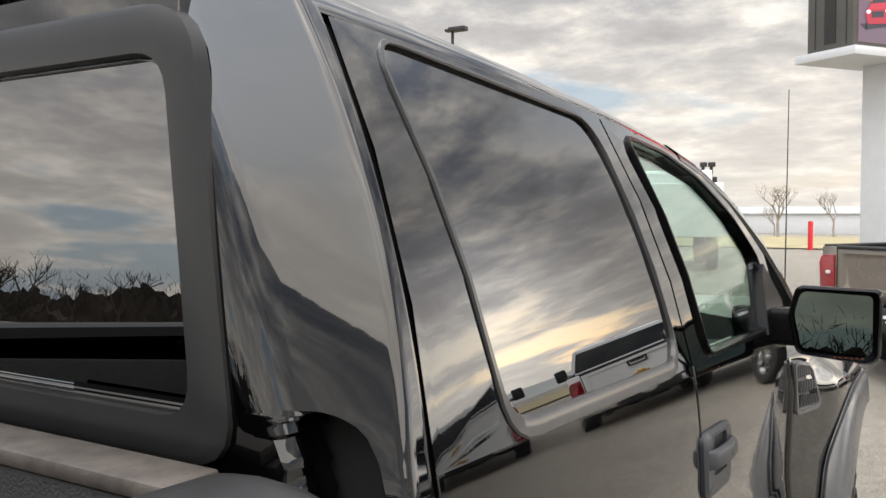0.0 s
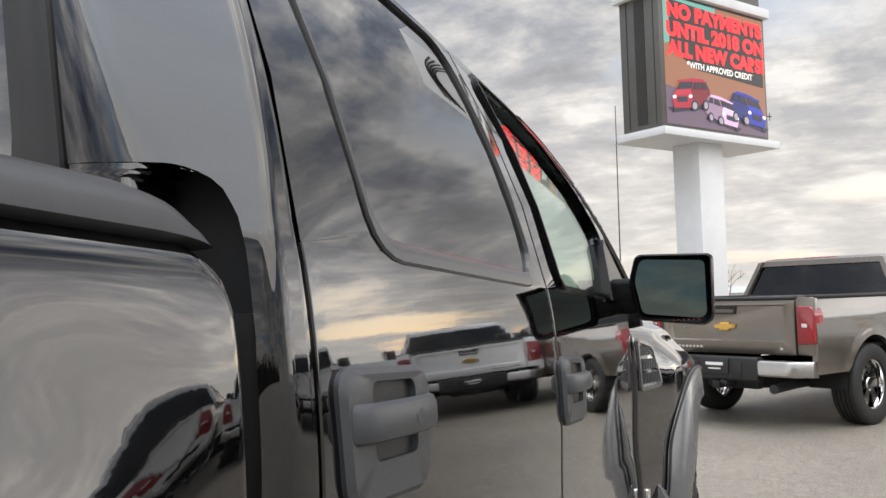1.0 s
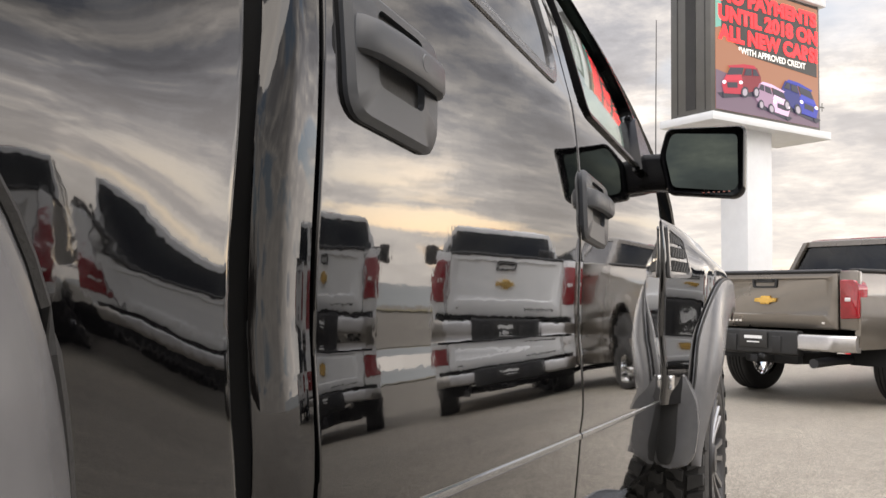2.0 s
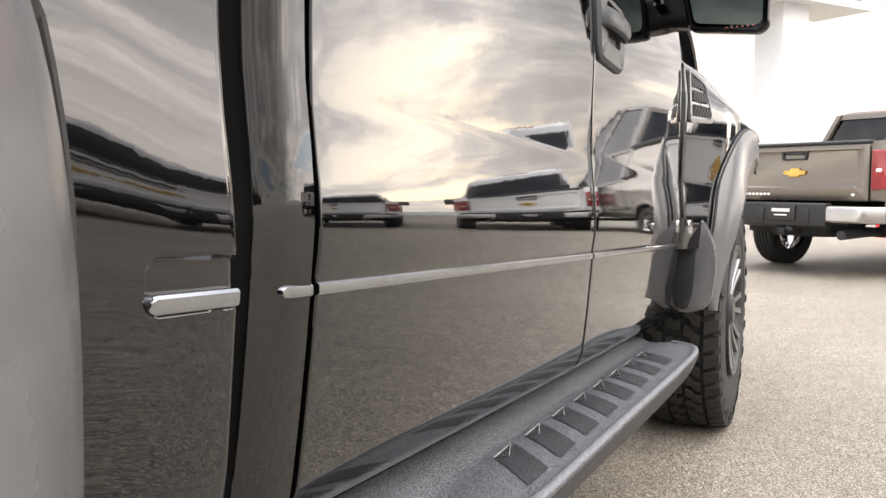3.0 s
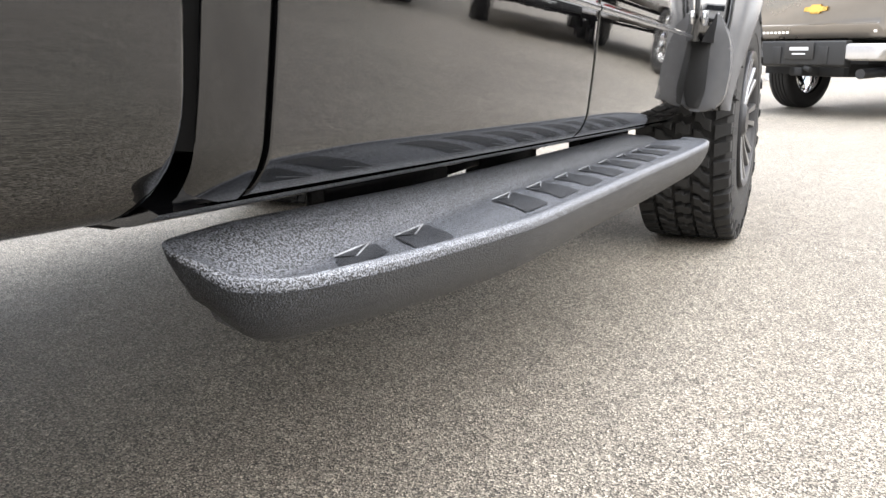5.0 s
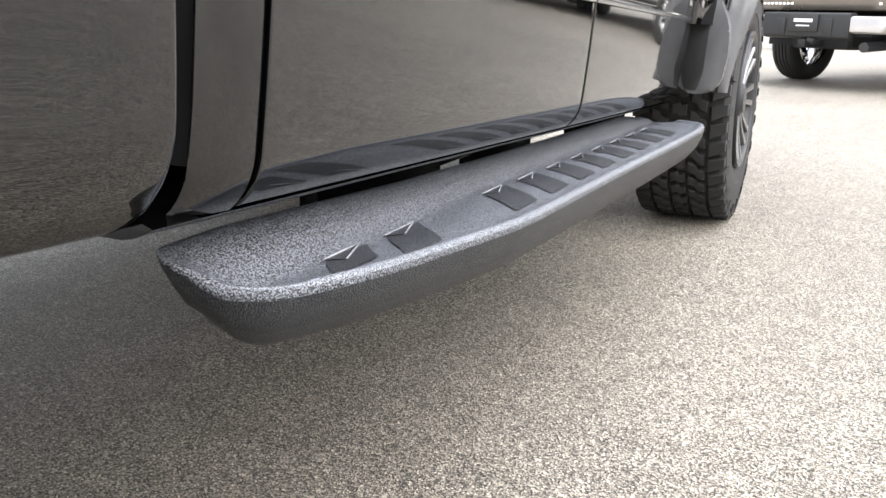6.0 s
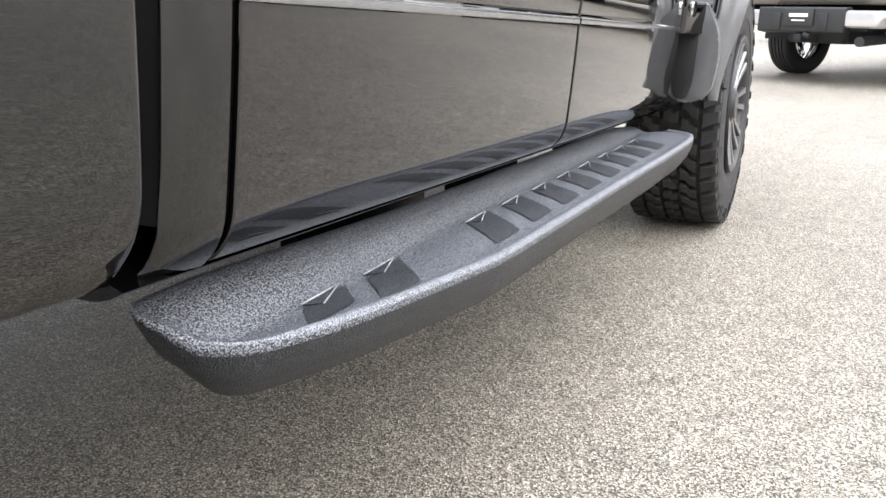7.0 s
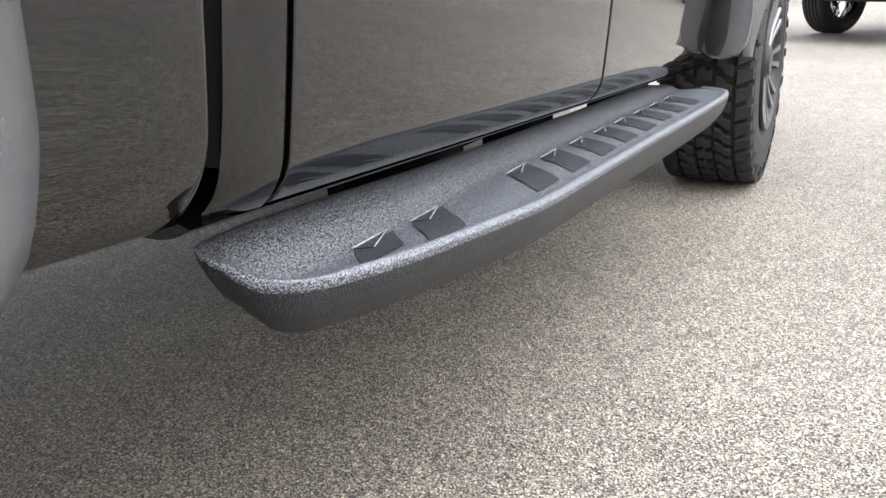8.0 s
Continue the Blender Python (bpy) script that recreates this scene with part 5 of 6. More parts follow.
# ---- other vehicles of the lot ----
def paint(name, base, metal=0.5, rough=0.28):
    return material(name, base, rough, metal, coat=1.0, vary=0.05, scale=8, rough_vary=0.04)


def arc_low(y, axle, r, floor):
    d = abs(y - axle)
    return max(floor, 0.42 + math.sqrt(r * r - d * d)) if d < r else floor


def road_wheel(parent, x, y, r=0.40, half=0.13, rim_mat=None, out=1):
    """A tyre with grooved tread, and a six-spoke rim facing sideways."""
    bm = bmesh.new()
    m = Matrix.Translation((x, y, r)) @ Matrix.Scale(out, 4, (1, 0, 0))
    prof = [(r * 0.60, -half * 0.9), (r * 0.75, -half * 1.03), (r * 0.92, -half), (r * 0.985, -half * 0.86)]
    for k in range(5):
        c = (-0.64 + 0.32 * k) * half
        prof += [(r, c - 0.11 * half), (r, c + 0.11 * half)]
        if k < 4:
            prof += [(r - 0.012, c + 0.13 * half), (r - 0.012, c + 0.19 * half)]
    prof += [(r * 0.985, half * 0.86), (r * 0.92, half), (r * 0.75, half * 1.03), (r * 0.62, half * 0.94), (r * 0.60, half * 0.8)]
    lathe(bm, prof, 40, m)
    tyre = part("tyre", bm, TYRE, parent)
    bm = bmesh.new()
    lathe(bm, [(r * 0.61, -half * 0.8), (r * 0.56, -half * 0.5), (r * 0.55, half * 0.35), (r * 0.58, half * 0.72), (r * 0.625, half * 0.80), (r * 0.63, half * 0.72)], 32, m)
    lathe(bm, [(0.001, half * 0.62), (0.06, half * 0.62), (0.075, half * 0.5), (0.08, half * 0.1)], 16, m)
    for k in range(6):
        t = Matrix.Rotation(k * math.pi / 3, 4, "X")
        rows = [[m @ t @ Vector((o, a, b)) for a, b in ((0.05, -0.035), (r * 0.57, -0.052), (r * 0.57, 0.052), (0.05, 0.035))] for o in (half * 0.3, half * 0.56)]
        made = band(bm, rows)
        bm.faces.new(made[-1])
    part("rim", bm, rim_mat or ALLOY, parent, "bright alloy rim")


def lot_pickup(m, coat, label, badge_gold=True, squat=0.86):
    """A full-size crew pickup: origin under its rear axle, nose towards +y, right flank towards +x."""
    v = thing("parked_pickup", label, "pickup truck", m, "parked pickups of the lot")
    A0, A1, FRONT = 0.0, 3.62, 4.55

    def half_w(z):
        return 0.985 - 0.05 * ((z - 0.90) / 0.45) ** 2 - 0.02 * smooth(1.05, 1.30, z)

    def side(bm, y0, y1, top, n):
        def fn(y, f):
            lo = max(arc_low(y, A0, 0.47, 0.56), arc_low(y, A1, 0.47, 0.56))
            z = lo + (top(y) - lo) * f
            lip = 0.018 * smooth(0.10, 0.0, min(abs(math.hypot(y - A0, z - 0.42) - 0.47), abs(math.hypot(y - A1, z - 0.42) - 0.47)))
            return Vector((half_w(z) + lip, y, z))
        slab(bm, fn, steps(y0, y1, n), steps(0, 1, 14), (-0.05, 0, 0))

    bm = bmesh.new()
    side(bm, -1.02, 0.66, lambda y: 1.285, 40)
    part("bed_side", bm, coat, v, "", 0.0)
    bm = bmesh.new()
    side(bm, 0.68, 3.02, lambda y: 1.275, 34)
    part("door_side", bm, coat, v, "", 0.0)
    bm = bmesh.new()
    side(bm, 3.03, FRONT, lambda y: 1.27 - 0.05 * smooth(3.6, FRONT, y), 40)
    part("fender", bm, coat, v, "", 0.0)
    # cargo bed
    bm = bmesh.new()
    box(bm, (-0.92, -0.98, 0.76), (0.92, 0.64, 0.80))
    box(bm, (-0.92, 0.58, 0.80), (0.92, 0.64, 1.27))
    part("bed_floor", bm, VOID, v)
    bm = bmesh.new()
    box(bm, (0.86, -1.0, 1.27), (0.965, 0.66, 1.302), 0.012)
    part("bed_rail_cap", bm, RUBBER, v, "black bed rail cap", 0.0)
    # tailgate with recessed centre field
    bm = bmesh.new()
    yt = -1.035
    o = rounded([(-0.77, 0.735), (0.77, 0.735), (0.77, 1.265), (-0.77, 1.265)], 0.025, 3)
    field = rounded([(-0.68, 0.86), (0.68, 0.86), (0.70, 1.215), (-0.70, 1.215)], 0.05, 3)
    rows = [[Vector((x, yt + 0.07, z)) for x, z in o], [Vector((x, yt + 0.006, z)) for x, z in o], [Vector((x * 0.985, yt, 1.0 + (z - 1.0) * 0.97)) for x, z in o], [Vector((x, yt, z)) for x, z in field], [Vector((x * 0.975, yt + 0.014, 1.037 + (z - 1.037) * 0.94)) for x, z in field]]
    made = band(bm, rows)
    bm.faces.new(made[-1]), bm.faces.new(made[0])
    gate = part("tailgate", bm, coat, v)
    bm = bmesh.new()
    prism(bm, rounded([(yt - 0.012, 1.262), (yt + 0.08, 1.262), (yt + 0.08, 1.295), (yt + 0.01, 1.300), (yt - 0.016, 1.285)], 0.008, 2), -0.77, 0.77, "x", 0.005)
    part("tailgate_cap", bm, RUBBER, gate, "black plastic tailgate cap")
    bm = bmesh.new()
    o = rounded([(-0.135, 1.125), (0.135, 1.125), (0.145, 1.215), (-0.145, 1.215)], 0.02, 3)
    i = [(x * 0.82, 1.172 + (z - 1.17) * 0.66) for x, z in o]
    made = band(bm, [[Vector((x, yt + 0.02, z)) for x, z in o], [Vector((x, yt - 0.004, z)) for x, z in o], [Vector((x, yt - 0.004, z)) for x, z in i], [Vector((x, yt + 0.018, z)) for x, z in i]])
    bm.faces.new(made[-1])
    box(bm, (-0.10, yt - 0.010, 1.176), (0.10, yt + 0.01, 1.196), 0.005)
    part("tailgate_handle", bm, RUBBER, gate, "black tailgate handle")
    if badge_gold:
        bm = bmesh.new()
        prism(bm, [(-0.125, 0.985), (-0.05, 0.985), (-0.058, 0.962), (0.045, 0.962), (0.055, 0.985), (0.120, 0.985), (0.130, 1.025), (0.055, 1.025), (0.062, 1.048), (-0.040, 1.048), (-0.050, 1.025), (-0.115, 1.025)], yt + 0.014, yt - 0.004, "y", 0.003)
        part("gold_badge", bm, GOLD, gate, "plain gold badge shape")
    for k in range(10):
        bm = bmesh.new()
        x = -0.66 + 0.045 * k if k < 9 else 0.61
        box(bm, (x, yt - 0.003, 0.785), (x + 0.03, yt + 0.004, 0.805))
        part("letter_bar", bm, CHROME, gate)
    # tail lamps
    bm = bmesh.new()
    box(bm, (0.782, -1.03, 0.735), (0.966, -0.95, 1.284), 0.02)
    part("bed_corner", bm, coat, v, "", 0.0)
    bm = bmesh.new()
    prism(bm, rounded([(0.795, 0.835), (0.975, 0.845), (0.982, 1.12), (0.95, 1.195), (0.795, 1.205)], 0.02, 3), -1.045, -0.90, "y", 0.014)
    lamp = part("tail_lamp", bm, RED_LENS, v, "red tail lamp", 0.0)
    bm = bmesh.new()
    prism(bm, rounded([(0.845, 1.000), (0.900, 1.000), (0.900, 1.035), (0.845, 1.035)], 0.01, 2), -1.050, -1.03, "y", 0.003)
    part("reversing_lens", bm, CLEAR_LENS, v, "clear reversing lens", 0.0)
    # bumper
    bm = bmesh.new()
    rows = []
    for x in steps(0.46, 0.96, 10):
        y = -1.20 + 0.16 * smooth(0.75, 1.02, x) ** 1.5
        rows.append([Vector((x, y + d, z)) for d, z in ((0.05, 0.535), (0.012, 0.54), (0.0, 0.555), (0.0, 0.665), (0.014, 0.685), (0.08, 0.69), (0.08, 0.535))])
    made = band(bm, rows)
    bm.faces.new(made[0]), bm.faces.new(made[-1])
    part("bumper_end", bm, BRIGHT, v, "brushed chrome bumper end", 0.0)
    bm = bmesh.new()
    prism(bm, rounded([(-1.215, 0.49), (-1.10, 0.47), (-1.10, 0.715), (-1.205, 0.715)], 0.02, 3), -0.465, 0.465, "x", 0.01)
    box(bm, (-0.30, -1.222, 0.50), (-0.20, -1.205, 0.66), 0.006), box(bm, (0.20, -1.222, 0.50), (0.30, -1.205, 0.66), 0.006)
    bump = part("bumper_step", bm, RUBBER, v, "black bumper step")
    bm = bmesh.new()
    box(bm, (-0.155, -1.228, 0.545), (0.155, -1.220, 0.700), 0.003)
    part("dealer_plate", bm, SIGN_BLACK, bump, "black dealer plate")
    bm = bmesh.new()
    box(bm, (-0.10, -1.231, 0.628), (0.10, -1.227, 0.658)), box(bm, (-0.07, -1.231, 0.590), (0.07, -1.227, 0.602))
    part("plate_bars", bm, WHITE_MARK, bump)
    bm = bmesh.new()
    box(bm, (-0.04, -1.22, 0.40), (0.04, -0.9, 0.47), 0.006), box(bm, (-0.30, -0.95, 0.38), (0.30, -0.85, 0.48), 0.02)
    tube(bm, [(0.06, -1.2, 0.47), (0.13, -1.21, 0.45)], 0.025, 8)
    part("hitch", bm, VOID, v)
    bm = bmesh.new()
    tube(bm, [(0.52, 0.3, 0.44), (0.55, -0.7, 0.43), (0.60, -1.16, 0.42)], 0.045, 12)
    part("exhaust_pipe", bm, DARK_ALLOY, v, "dark steel exhaust tip")
    bm = bmesh.new()
    lathe(bm, [(0.02, -0.12), (0.30, -0.10), (0.36, -0.04), (0.36, 0.06), (0.30, 0.1), (0.02, 0.1)], 20, Matrix.Translation((0, -0.48, 0.47)) @ Matrix.Rotation(radians(90), 4, "Y"))
    tube(bm, [(-0.8, 0, 0.40), (0.8, 0, 0.40)], 0.05, 8)
    tube(bm, [(-0.8, A1, 0.40), (0.8, A1, 0.40)], 0.05, 8)
    box(bm, (-0.5, -0.9, 0.50), (0.5, 4.3, 0.60))
    part("underbody", bm, VOID, v)
    # cab
    def ring(z):
        k = smooth(1.27, 1.80, z)
        hw = 0.925 - 0.17 * (z - 1.27) / 0.5
        yr = 0.70 + 0.10 * (z - 1.27) / 0.5
        yf = 3.30 - 1.25 * (z - 1.27) / 0.5
        return hw, yr, yf

    bm = bmesh.new()
    rows = []
    for z in (1.262, 1.29):
        hw, yr, yf = ring(z)
        rows.append([Vector((x, y, z)) for x, y in rounded([(-hw - 0.02, yr - 0.01), (hw + 0.02, yr - 0.01), (hw + 0.02, yf), (-hw - 0.02, yf)], 0.08, 4)])
    band(bm, rows)
    rows = []
    for z, shrink in ((1.755, 0.0), (1.79, 0.006), (1.82, 0.03), (1.838, 0.09), (1.85, 0.30), (1.853, 0.6)):
        hw, yr, yf = ring(min(z, 1.80))
        rows.append([Vector((x, y, z)) for x, y in rounded([(-hw + shrink, yr + shrink), (hw - shrink, yr + shrink), (hw - shrink, yf - shrink), (-hw + shrink, yf - shrink)], 0.10, 4)])
    made = band(bm, rows)
    bm.faces.new(made[-1])
    part("roof", bm, coat, v)
    lo, hi = ring(1.27), ring(1.80)
    for sx in (-1, 1):
        for fa, fb in ((("r", 0.0), ("r", 0.05)), (("m", 0.0), ("m", 0.0)), (("f", 0.0), ("f", 0.0))):
            yl = {"r": lo[1] + 0.05, "m": 2.0, "f": lo[2] - 0.04}[fa[0]]
            yh = {"r": hi[1] + 0.05, "m": 1.72, "f": hi[2] - 0.04}[fa[0]]
            wd = {"r": 0.085, "m": 0.055, "f": 0.05}[fa[0]]
            rows = []
            for t in steps(0, 1, 3):
                hw, y, z = lo[0] + (hi[0] - lo[0]) * t, yl + (yh - yl) * t, 1.27 + 0.52 * t
                rows.append([Vector((sx * (hw + dx), y + dy, z)) for dx, dy in ((0.004, -wd), (0.004, wd), (-0.05, wd), (-0.05, -wd))])
            bm = bmesh.new()
            band(bm, rows)
            part("cab_pillar", bm, coat, v)
    glass = DARK_GLASS
    bm = bmesh.new()
    edge = [(-1, 0), (1, 0), (1, 1), (-1, 1)]
    on_back = lambda u, t, d: Vector((u * (lo[0] + (hi[0] - lo[0]) * t), lo[1] + (hi[1] - lo[1]) * t + d, 1.27 + 0.53 * t))
    o, i = rounded(edge, 0.05, 3), rounded([(-0.93, 0.05), (0.93, 0.05), (0.93, 0.86), (-0.93, 0.86)], 0.06, 3)
    band(bm, [[on_back(u, t, 0.05) for u, t in o], [on_back(u, t, -0.006) for u, t in o], [on_back(u, t, -0.006) for u, t in i], [on_back(u, t, 0.03) for u, t in i]])
    part("cab_back_frame", bm, coat, v)
    bm = bmesh.new()
    slab(bm, lambda x, t: Vector((x * (lo[0] + (hi[0] - lo[0]) * t - 0.03), 0.01 + lo[1] + (hi[1] - lo[1]) * t, 1.28 + 0.50 * t)), steps(-1, 1, 6), steps(0, 1, 4), (0, 0.01, 0))
    part("back_window", bm, LOT_GLASS, v, "tinted back window")
    bm = bmesh.new()
    slab(bm, lambda y, t: Vector((lo[0] + (hi[0] - lo[0]) * t - 0.008, (lo[1] + 0.05) * (1 - y) * 1 + (hi[1] - lo[1]) * t * (1 - y) + ((lo[2] - 0.05) + (hi[2] - lo[2]) * t) * y, 1.28 + 0.50 * t)), steps(0, 1, 10), steps(0, 1, 4), (-0.01, 0, 0))
    part("side_window", bm, glass, v, "dark side windows", 0.0)
    bm = bmesh.new()
    slab(bm, lambda x, t: Vector((x * (lo[0] + (hi[0] - lo[0]) * t - 0.03), lo[2] + (hi[2] - lo[2]) * t + 0.05 * (1 - x * x), 1.28 + 0.50 * t)), steps(-1, 1, 8), steps(0, 1, 4), (0, -0.01, 0))
    part("windscreen", bm, LOT_GLASS, v, "windscreen")
    for sx in (-0.45, 0.45):
        for sy in (0.95, 1.85):
            bm = bmesh.new()
            box(bm, (sx - 0.24, sy, 0.8), (sx + 0.24, sy + 0.16, 1.42), 0.05)
            box(bm, (sx - 0.13, sy + 0.02, 1.40), (sx + 0.13, sy + 0.13, 1.60), 0.04)
            part("seat", bm, SEAT_GREY, v, "light grey seat with headrest")
    bm = bmesh.new()
    box(bm, (-0.88, 0.72, 0.60), (0.88, 3.1, 0.72))
    part("cab_floor", bm, VOID, v)
    bm = bmesh.new()
    box(bm, (-0.20, hi[1] + 0.035, 1.795), (0.20, hi[1] + 0.10, 1.835), 0.01)
    part("brake_lamp", bm, RED_LENS, v, "red high brake lamp")
    bm = bmesh.new()
    box(bm, (0.94, 2.82, 1.22), (1.06, 2.90, 1.28), 0.02), box(bm, (1.02, 2.80, 1.20), (1.24, 2.90, 1.44), 0.035)
    part("door_mirror", bm, RUBBER, v, "black door mirror", 0.0)
    bm = bmesh.new()
    for y in (1.30, 2.30):
        box(bm, (0.975, y, 1.10), (1.005, y + 0.20, 1.135), 0.01)
    part("door_handle", bm, coat, v, "", 0.0)
    # hood and nose
    bm = bmesh.new()
    rows = []
    for y in steps(2.98, FRONT, 10):
        d = 0.05 * smooth(3.6, FRONT, y) + 0.06 * smooth(4.3, FRONT, y)
        half = [Vector((x, y, z - d)) for x, z in ((0.93, 1.265), (0.88, 1.295), (0.6, 1.325), (0.3, 1.34))]
        rows.append(half + [Vector((0, y, 1.335 - d))] + [Vector((-p.x, p.y, p.z)) for p in reversed(half)])
    band(bm, rows, closed=False)
    part("hood", bm, coat, v)
    bm = bmesh.new()
    prism(bm, rounded([(FRONT - 0.1, 0.62), (FRONT + 0.06, 0.62), (FRONT + 0.05, 1.05), (FRONT - 0.02, 1.17), (FRONT - 0.1, 1.17)], 0.03, 3), -0.90, 0.90, "x", 0.02)
    part("grille", bm, RUBBER, v)
    bm = bmesh.new()
    prism(bm, rounded([(FRONT - 0.1, 0.45), (FRONT + 0.15, 0.47), (FRONT + 0.17, 0.68), (FRONT - 0.1, 0.70)], 0.04, 3), -0.96, 0.96, "x", 0.03)
    part("front_bumper", bm, CHROME, v, "chrome front bumper")
    for y in (A0, A1):
        bm = bmesh.new()
        rows = [[Vector((x, y + 0.47 * math.cos(radians(t)), 0.42 + 0.47 * math.sin(radians(t)))) for x in (0.95, 0.55)] for t in steps(-5, 185, 14)]
        band(bm, rows, closed=False)
        bm.faces.new([bm.verts.new(r[1]) for r in rows])
        part("wheel_house", bm, VOID, v, "", 0.0)
        for s in (-1, 1):
            road_wheel(v, s * 0.85, y, 0.40, 0.13, CHROME, s)
    # the greenhouse is low over the belt
    for ob in v.children:
        if ob.name.split(".")[0] in ("roof", "cab_pillar", "cab_back_frame", "back_window", "side_window", "windscreen", "brake_lamp", "seat"):
            for q in ob.data.vertices:
                if q.co.z > 1.262:
                    q.co.z = 1.262 + (q.co.z - 1.262) * squat
    return v


BROWN = paint("bronze_grey_paint", (0.20, 0.177, 0.15), 0.75, 0.28)
WHITE = paint("white_paint", (0.82, 0.82, 0.81), 0.0, 0.3)
SILVER = paint("silver_paint", (0.42, 0.43, 0.44), 0.7, 0.3)


def standing(x, y, heading):
    """Heading in degrees clockwise from +y."""
    return pose(x, y, 0, 0, 0, -heading)


lot_pickup(standing(0.58, 11.38, 33), BROWN, "bronze-grey pickup with a black tailgate cap, parked on the lot", True, 0.80)
lot_pickup(standing(3.62, 12.75, 23), WHITE, "white pickup with red tail lamps, parked beside the bronze one")
lot_pickup(standing(6.35, 11.95, 29), WHITE, "second white pickup with red tail lamps, parked in the row")
lot_pickup(standing(8.7, 11.3, 33), WHITE, "third white pickup with red tail lamps, parked in the row")
lot_pickup(standing(11.3, 10.6, 33), WHITE, "white pickup at the open end of the row")


def lot_suv(m, coat, label):
    """A boxy estate car: origin under its middle, nose towards +y."""
    v = thing("parked_suv", label, "car", m, "cars parked behind")
    bm = bmesh.new()

    def fn(y, f):
        lo = max(arc_low(y, -1.40, 0.42, 0.36), arc_low(y, 1.45, 0.42, 0.36))
        top = 1.0 if y < 1.0 else 1.0 - 0.12 * smooth(1.0, 2.35, y)
        z = lo + (top - lo) * f
        return Vector((0.93 - 0.05 * ((z - 0.7) / 0.4) ** 2 - 0.10 * smooth(2.0, 2.4, abs(y)), y, z))

    slab(bm, fn, steps(-2.36, 2.36, 44), steps(0, 1, 8), (-0.06, 0, 0))
    part("body_side", bm, coat, v, "", 0.0)
    bm = bmesh.new()
    rows = []
    for y, z in ((-2.38, 0.40), (-2.40, 0.60), (-2.36, 1.0)):
        rows.append([Vector((x, y - 0.04 * (1 - (x / 0.85) ** 2), z)) for x in steps(-0.85, 0.85, 8)])
    band(bm, rows, closed=False)
    rows = []
    for y, z in ((2.36, 0.38), (2.42, 0.62), (2.36, 0.86), (1.9, 0.98), (1.05, 1.03)):
        rows.append([Vector((x, y + 0.06 * (1 - (x / 0.85) ** 2), z + 0.03 * (1 - (x / 0.85) ** 2))) for x in steps(-0.87, 0.87, 8)])
    band(bm, rows, closed=False)
    part("nose_and_tail", bm, coat, v)
    base, topr = (0.88, -2.30, 1.10), (0.70, -2.10, 0.10)
    bm = bmesh.new()
    rows = []
    for hw, y0, y1, z in ((0.70, -2.10, 0.25, 1.56), (0.69, -2.08, 0.22, 1.60), (0.62, -2.0, 0.12, 1.635), (0.3, -1.7, -0.2, 1.66)):
        rows.append([Vector((x, y, z)) for x, y in rounded([(-hw, y0), (hw, y0), (hw, y1), (-hw, y1)], 0.12, 4)])
    made = band(bm, rows)
    bm.faces.new(made[-1])
    for sx in (-1, 1):
        for ya, yb, wd in ((-2.26, -2.07, 0.06), (-1.25, -1.22, 0.05), (-0.15, -0.20, 0.05), (1.06, 0.20, 0.05)):
            rr = []
            for t in (0, 1):
                rr.append([Vector((sx * (0.885 - 0.185 * t + dx), ya + (yb - ya) * t + dy, 1.0 + 0.57 * t)) for dx, dy in ((0.006, -wd), (0.006, wd), (-0.05, wd), (-0.05, -wd))])
            band(bm, rr)
    for sx in (-0.45, 0.45):
        box(bm, (sx - 0.02, -1.8, 1.66), (sx + 0.02, -0.1, 1.70), 0.01)
    part("roof", bm, coat, v)
    bm = bmesh.new()
    rows = []
    for t in (0, 0.5, 1):
        hw, y0, y1, z = 0.875 - 0.185 * t, -2.28 + 0.19 * t, 1.10 - 0.86 * t, 1.0 + 0.56 * t
        rows.append([Vector((x, y, z)) for x, y in rounded([(-hw, y0), (hw, y0), (hw, y1), (-hw, y1)], 0.05, 3)])
    band(bm, rows)
    part("windows", bm, DARK_GLASS, v, "dark glazing")
    bm = bmesh.new()
    box(bm, (0.70, -2.43, 0.78), (0.88, -2.33, 1.0), 0.02)
    part("tail_lamp", bm, RED_LENS, v, "red tail lamp", 0.0)
    bm = bmesh.new()
    box(bm, (0.55, 2.30, 0.70), (0.84, 2.43, 0.84), 0.03)
    part("headlamp", bm, CLEAR_LENS, v, "clear headlamp", 0.0)
    bm = bmesh.new()
    box(bm, (-0.82, -2.2, 0.30), (0.82, 2.2, 0.42), 0.02)
    box(bm, (-0.84, 2.2, 0.34), (0.84, 2.44, 0.50), 0.03), box(bm, (-0.84, -2.45, 0.34), (0.84, -2.2, 0.52), 0.03)
    part("lower_trim", bm, RUBBER, v)
    for y in (-1.40, 1.45):
        for s in (-1, 1):
            road_wheel(v, s * 0.80, y, 0.35, 0.11, ALLOY, s)
    return v


lot_suv(standing(-3.3, -13.0, 100), WHITE, "white estate car with a roof rack, parked behind the truck")
lot_suv(standing(-9.2, -12.0, 80), WHITE, "white estate car parked further along")
lot_suv(standing(1.9, -15.5, 95), SILVER, "silver estate car parked before the trees")


# ---- roadside sign ----
def text_mesh(words, size, bold=0.0):
    cu = bpy.data.curves.new("words", "FONT")
    cu.body, cu.size, cu.align_x, cu.offset = words, size, "LEFT", bold
    ob = bpy.data.objects.new("words", cu)
    scene.collection.objects.link(ob)
    me = bpy.data.meshes.new_from_object(ob.evaluated_get(bpy.context.evaluated_depsgraph_get()))
    bpy.data.objects.remove(ob)
    return me


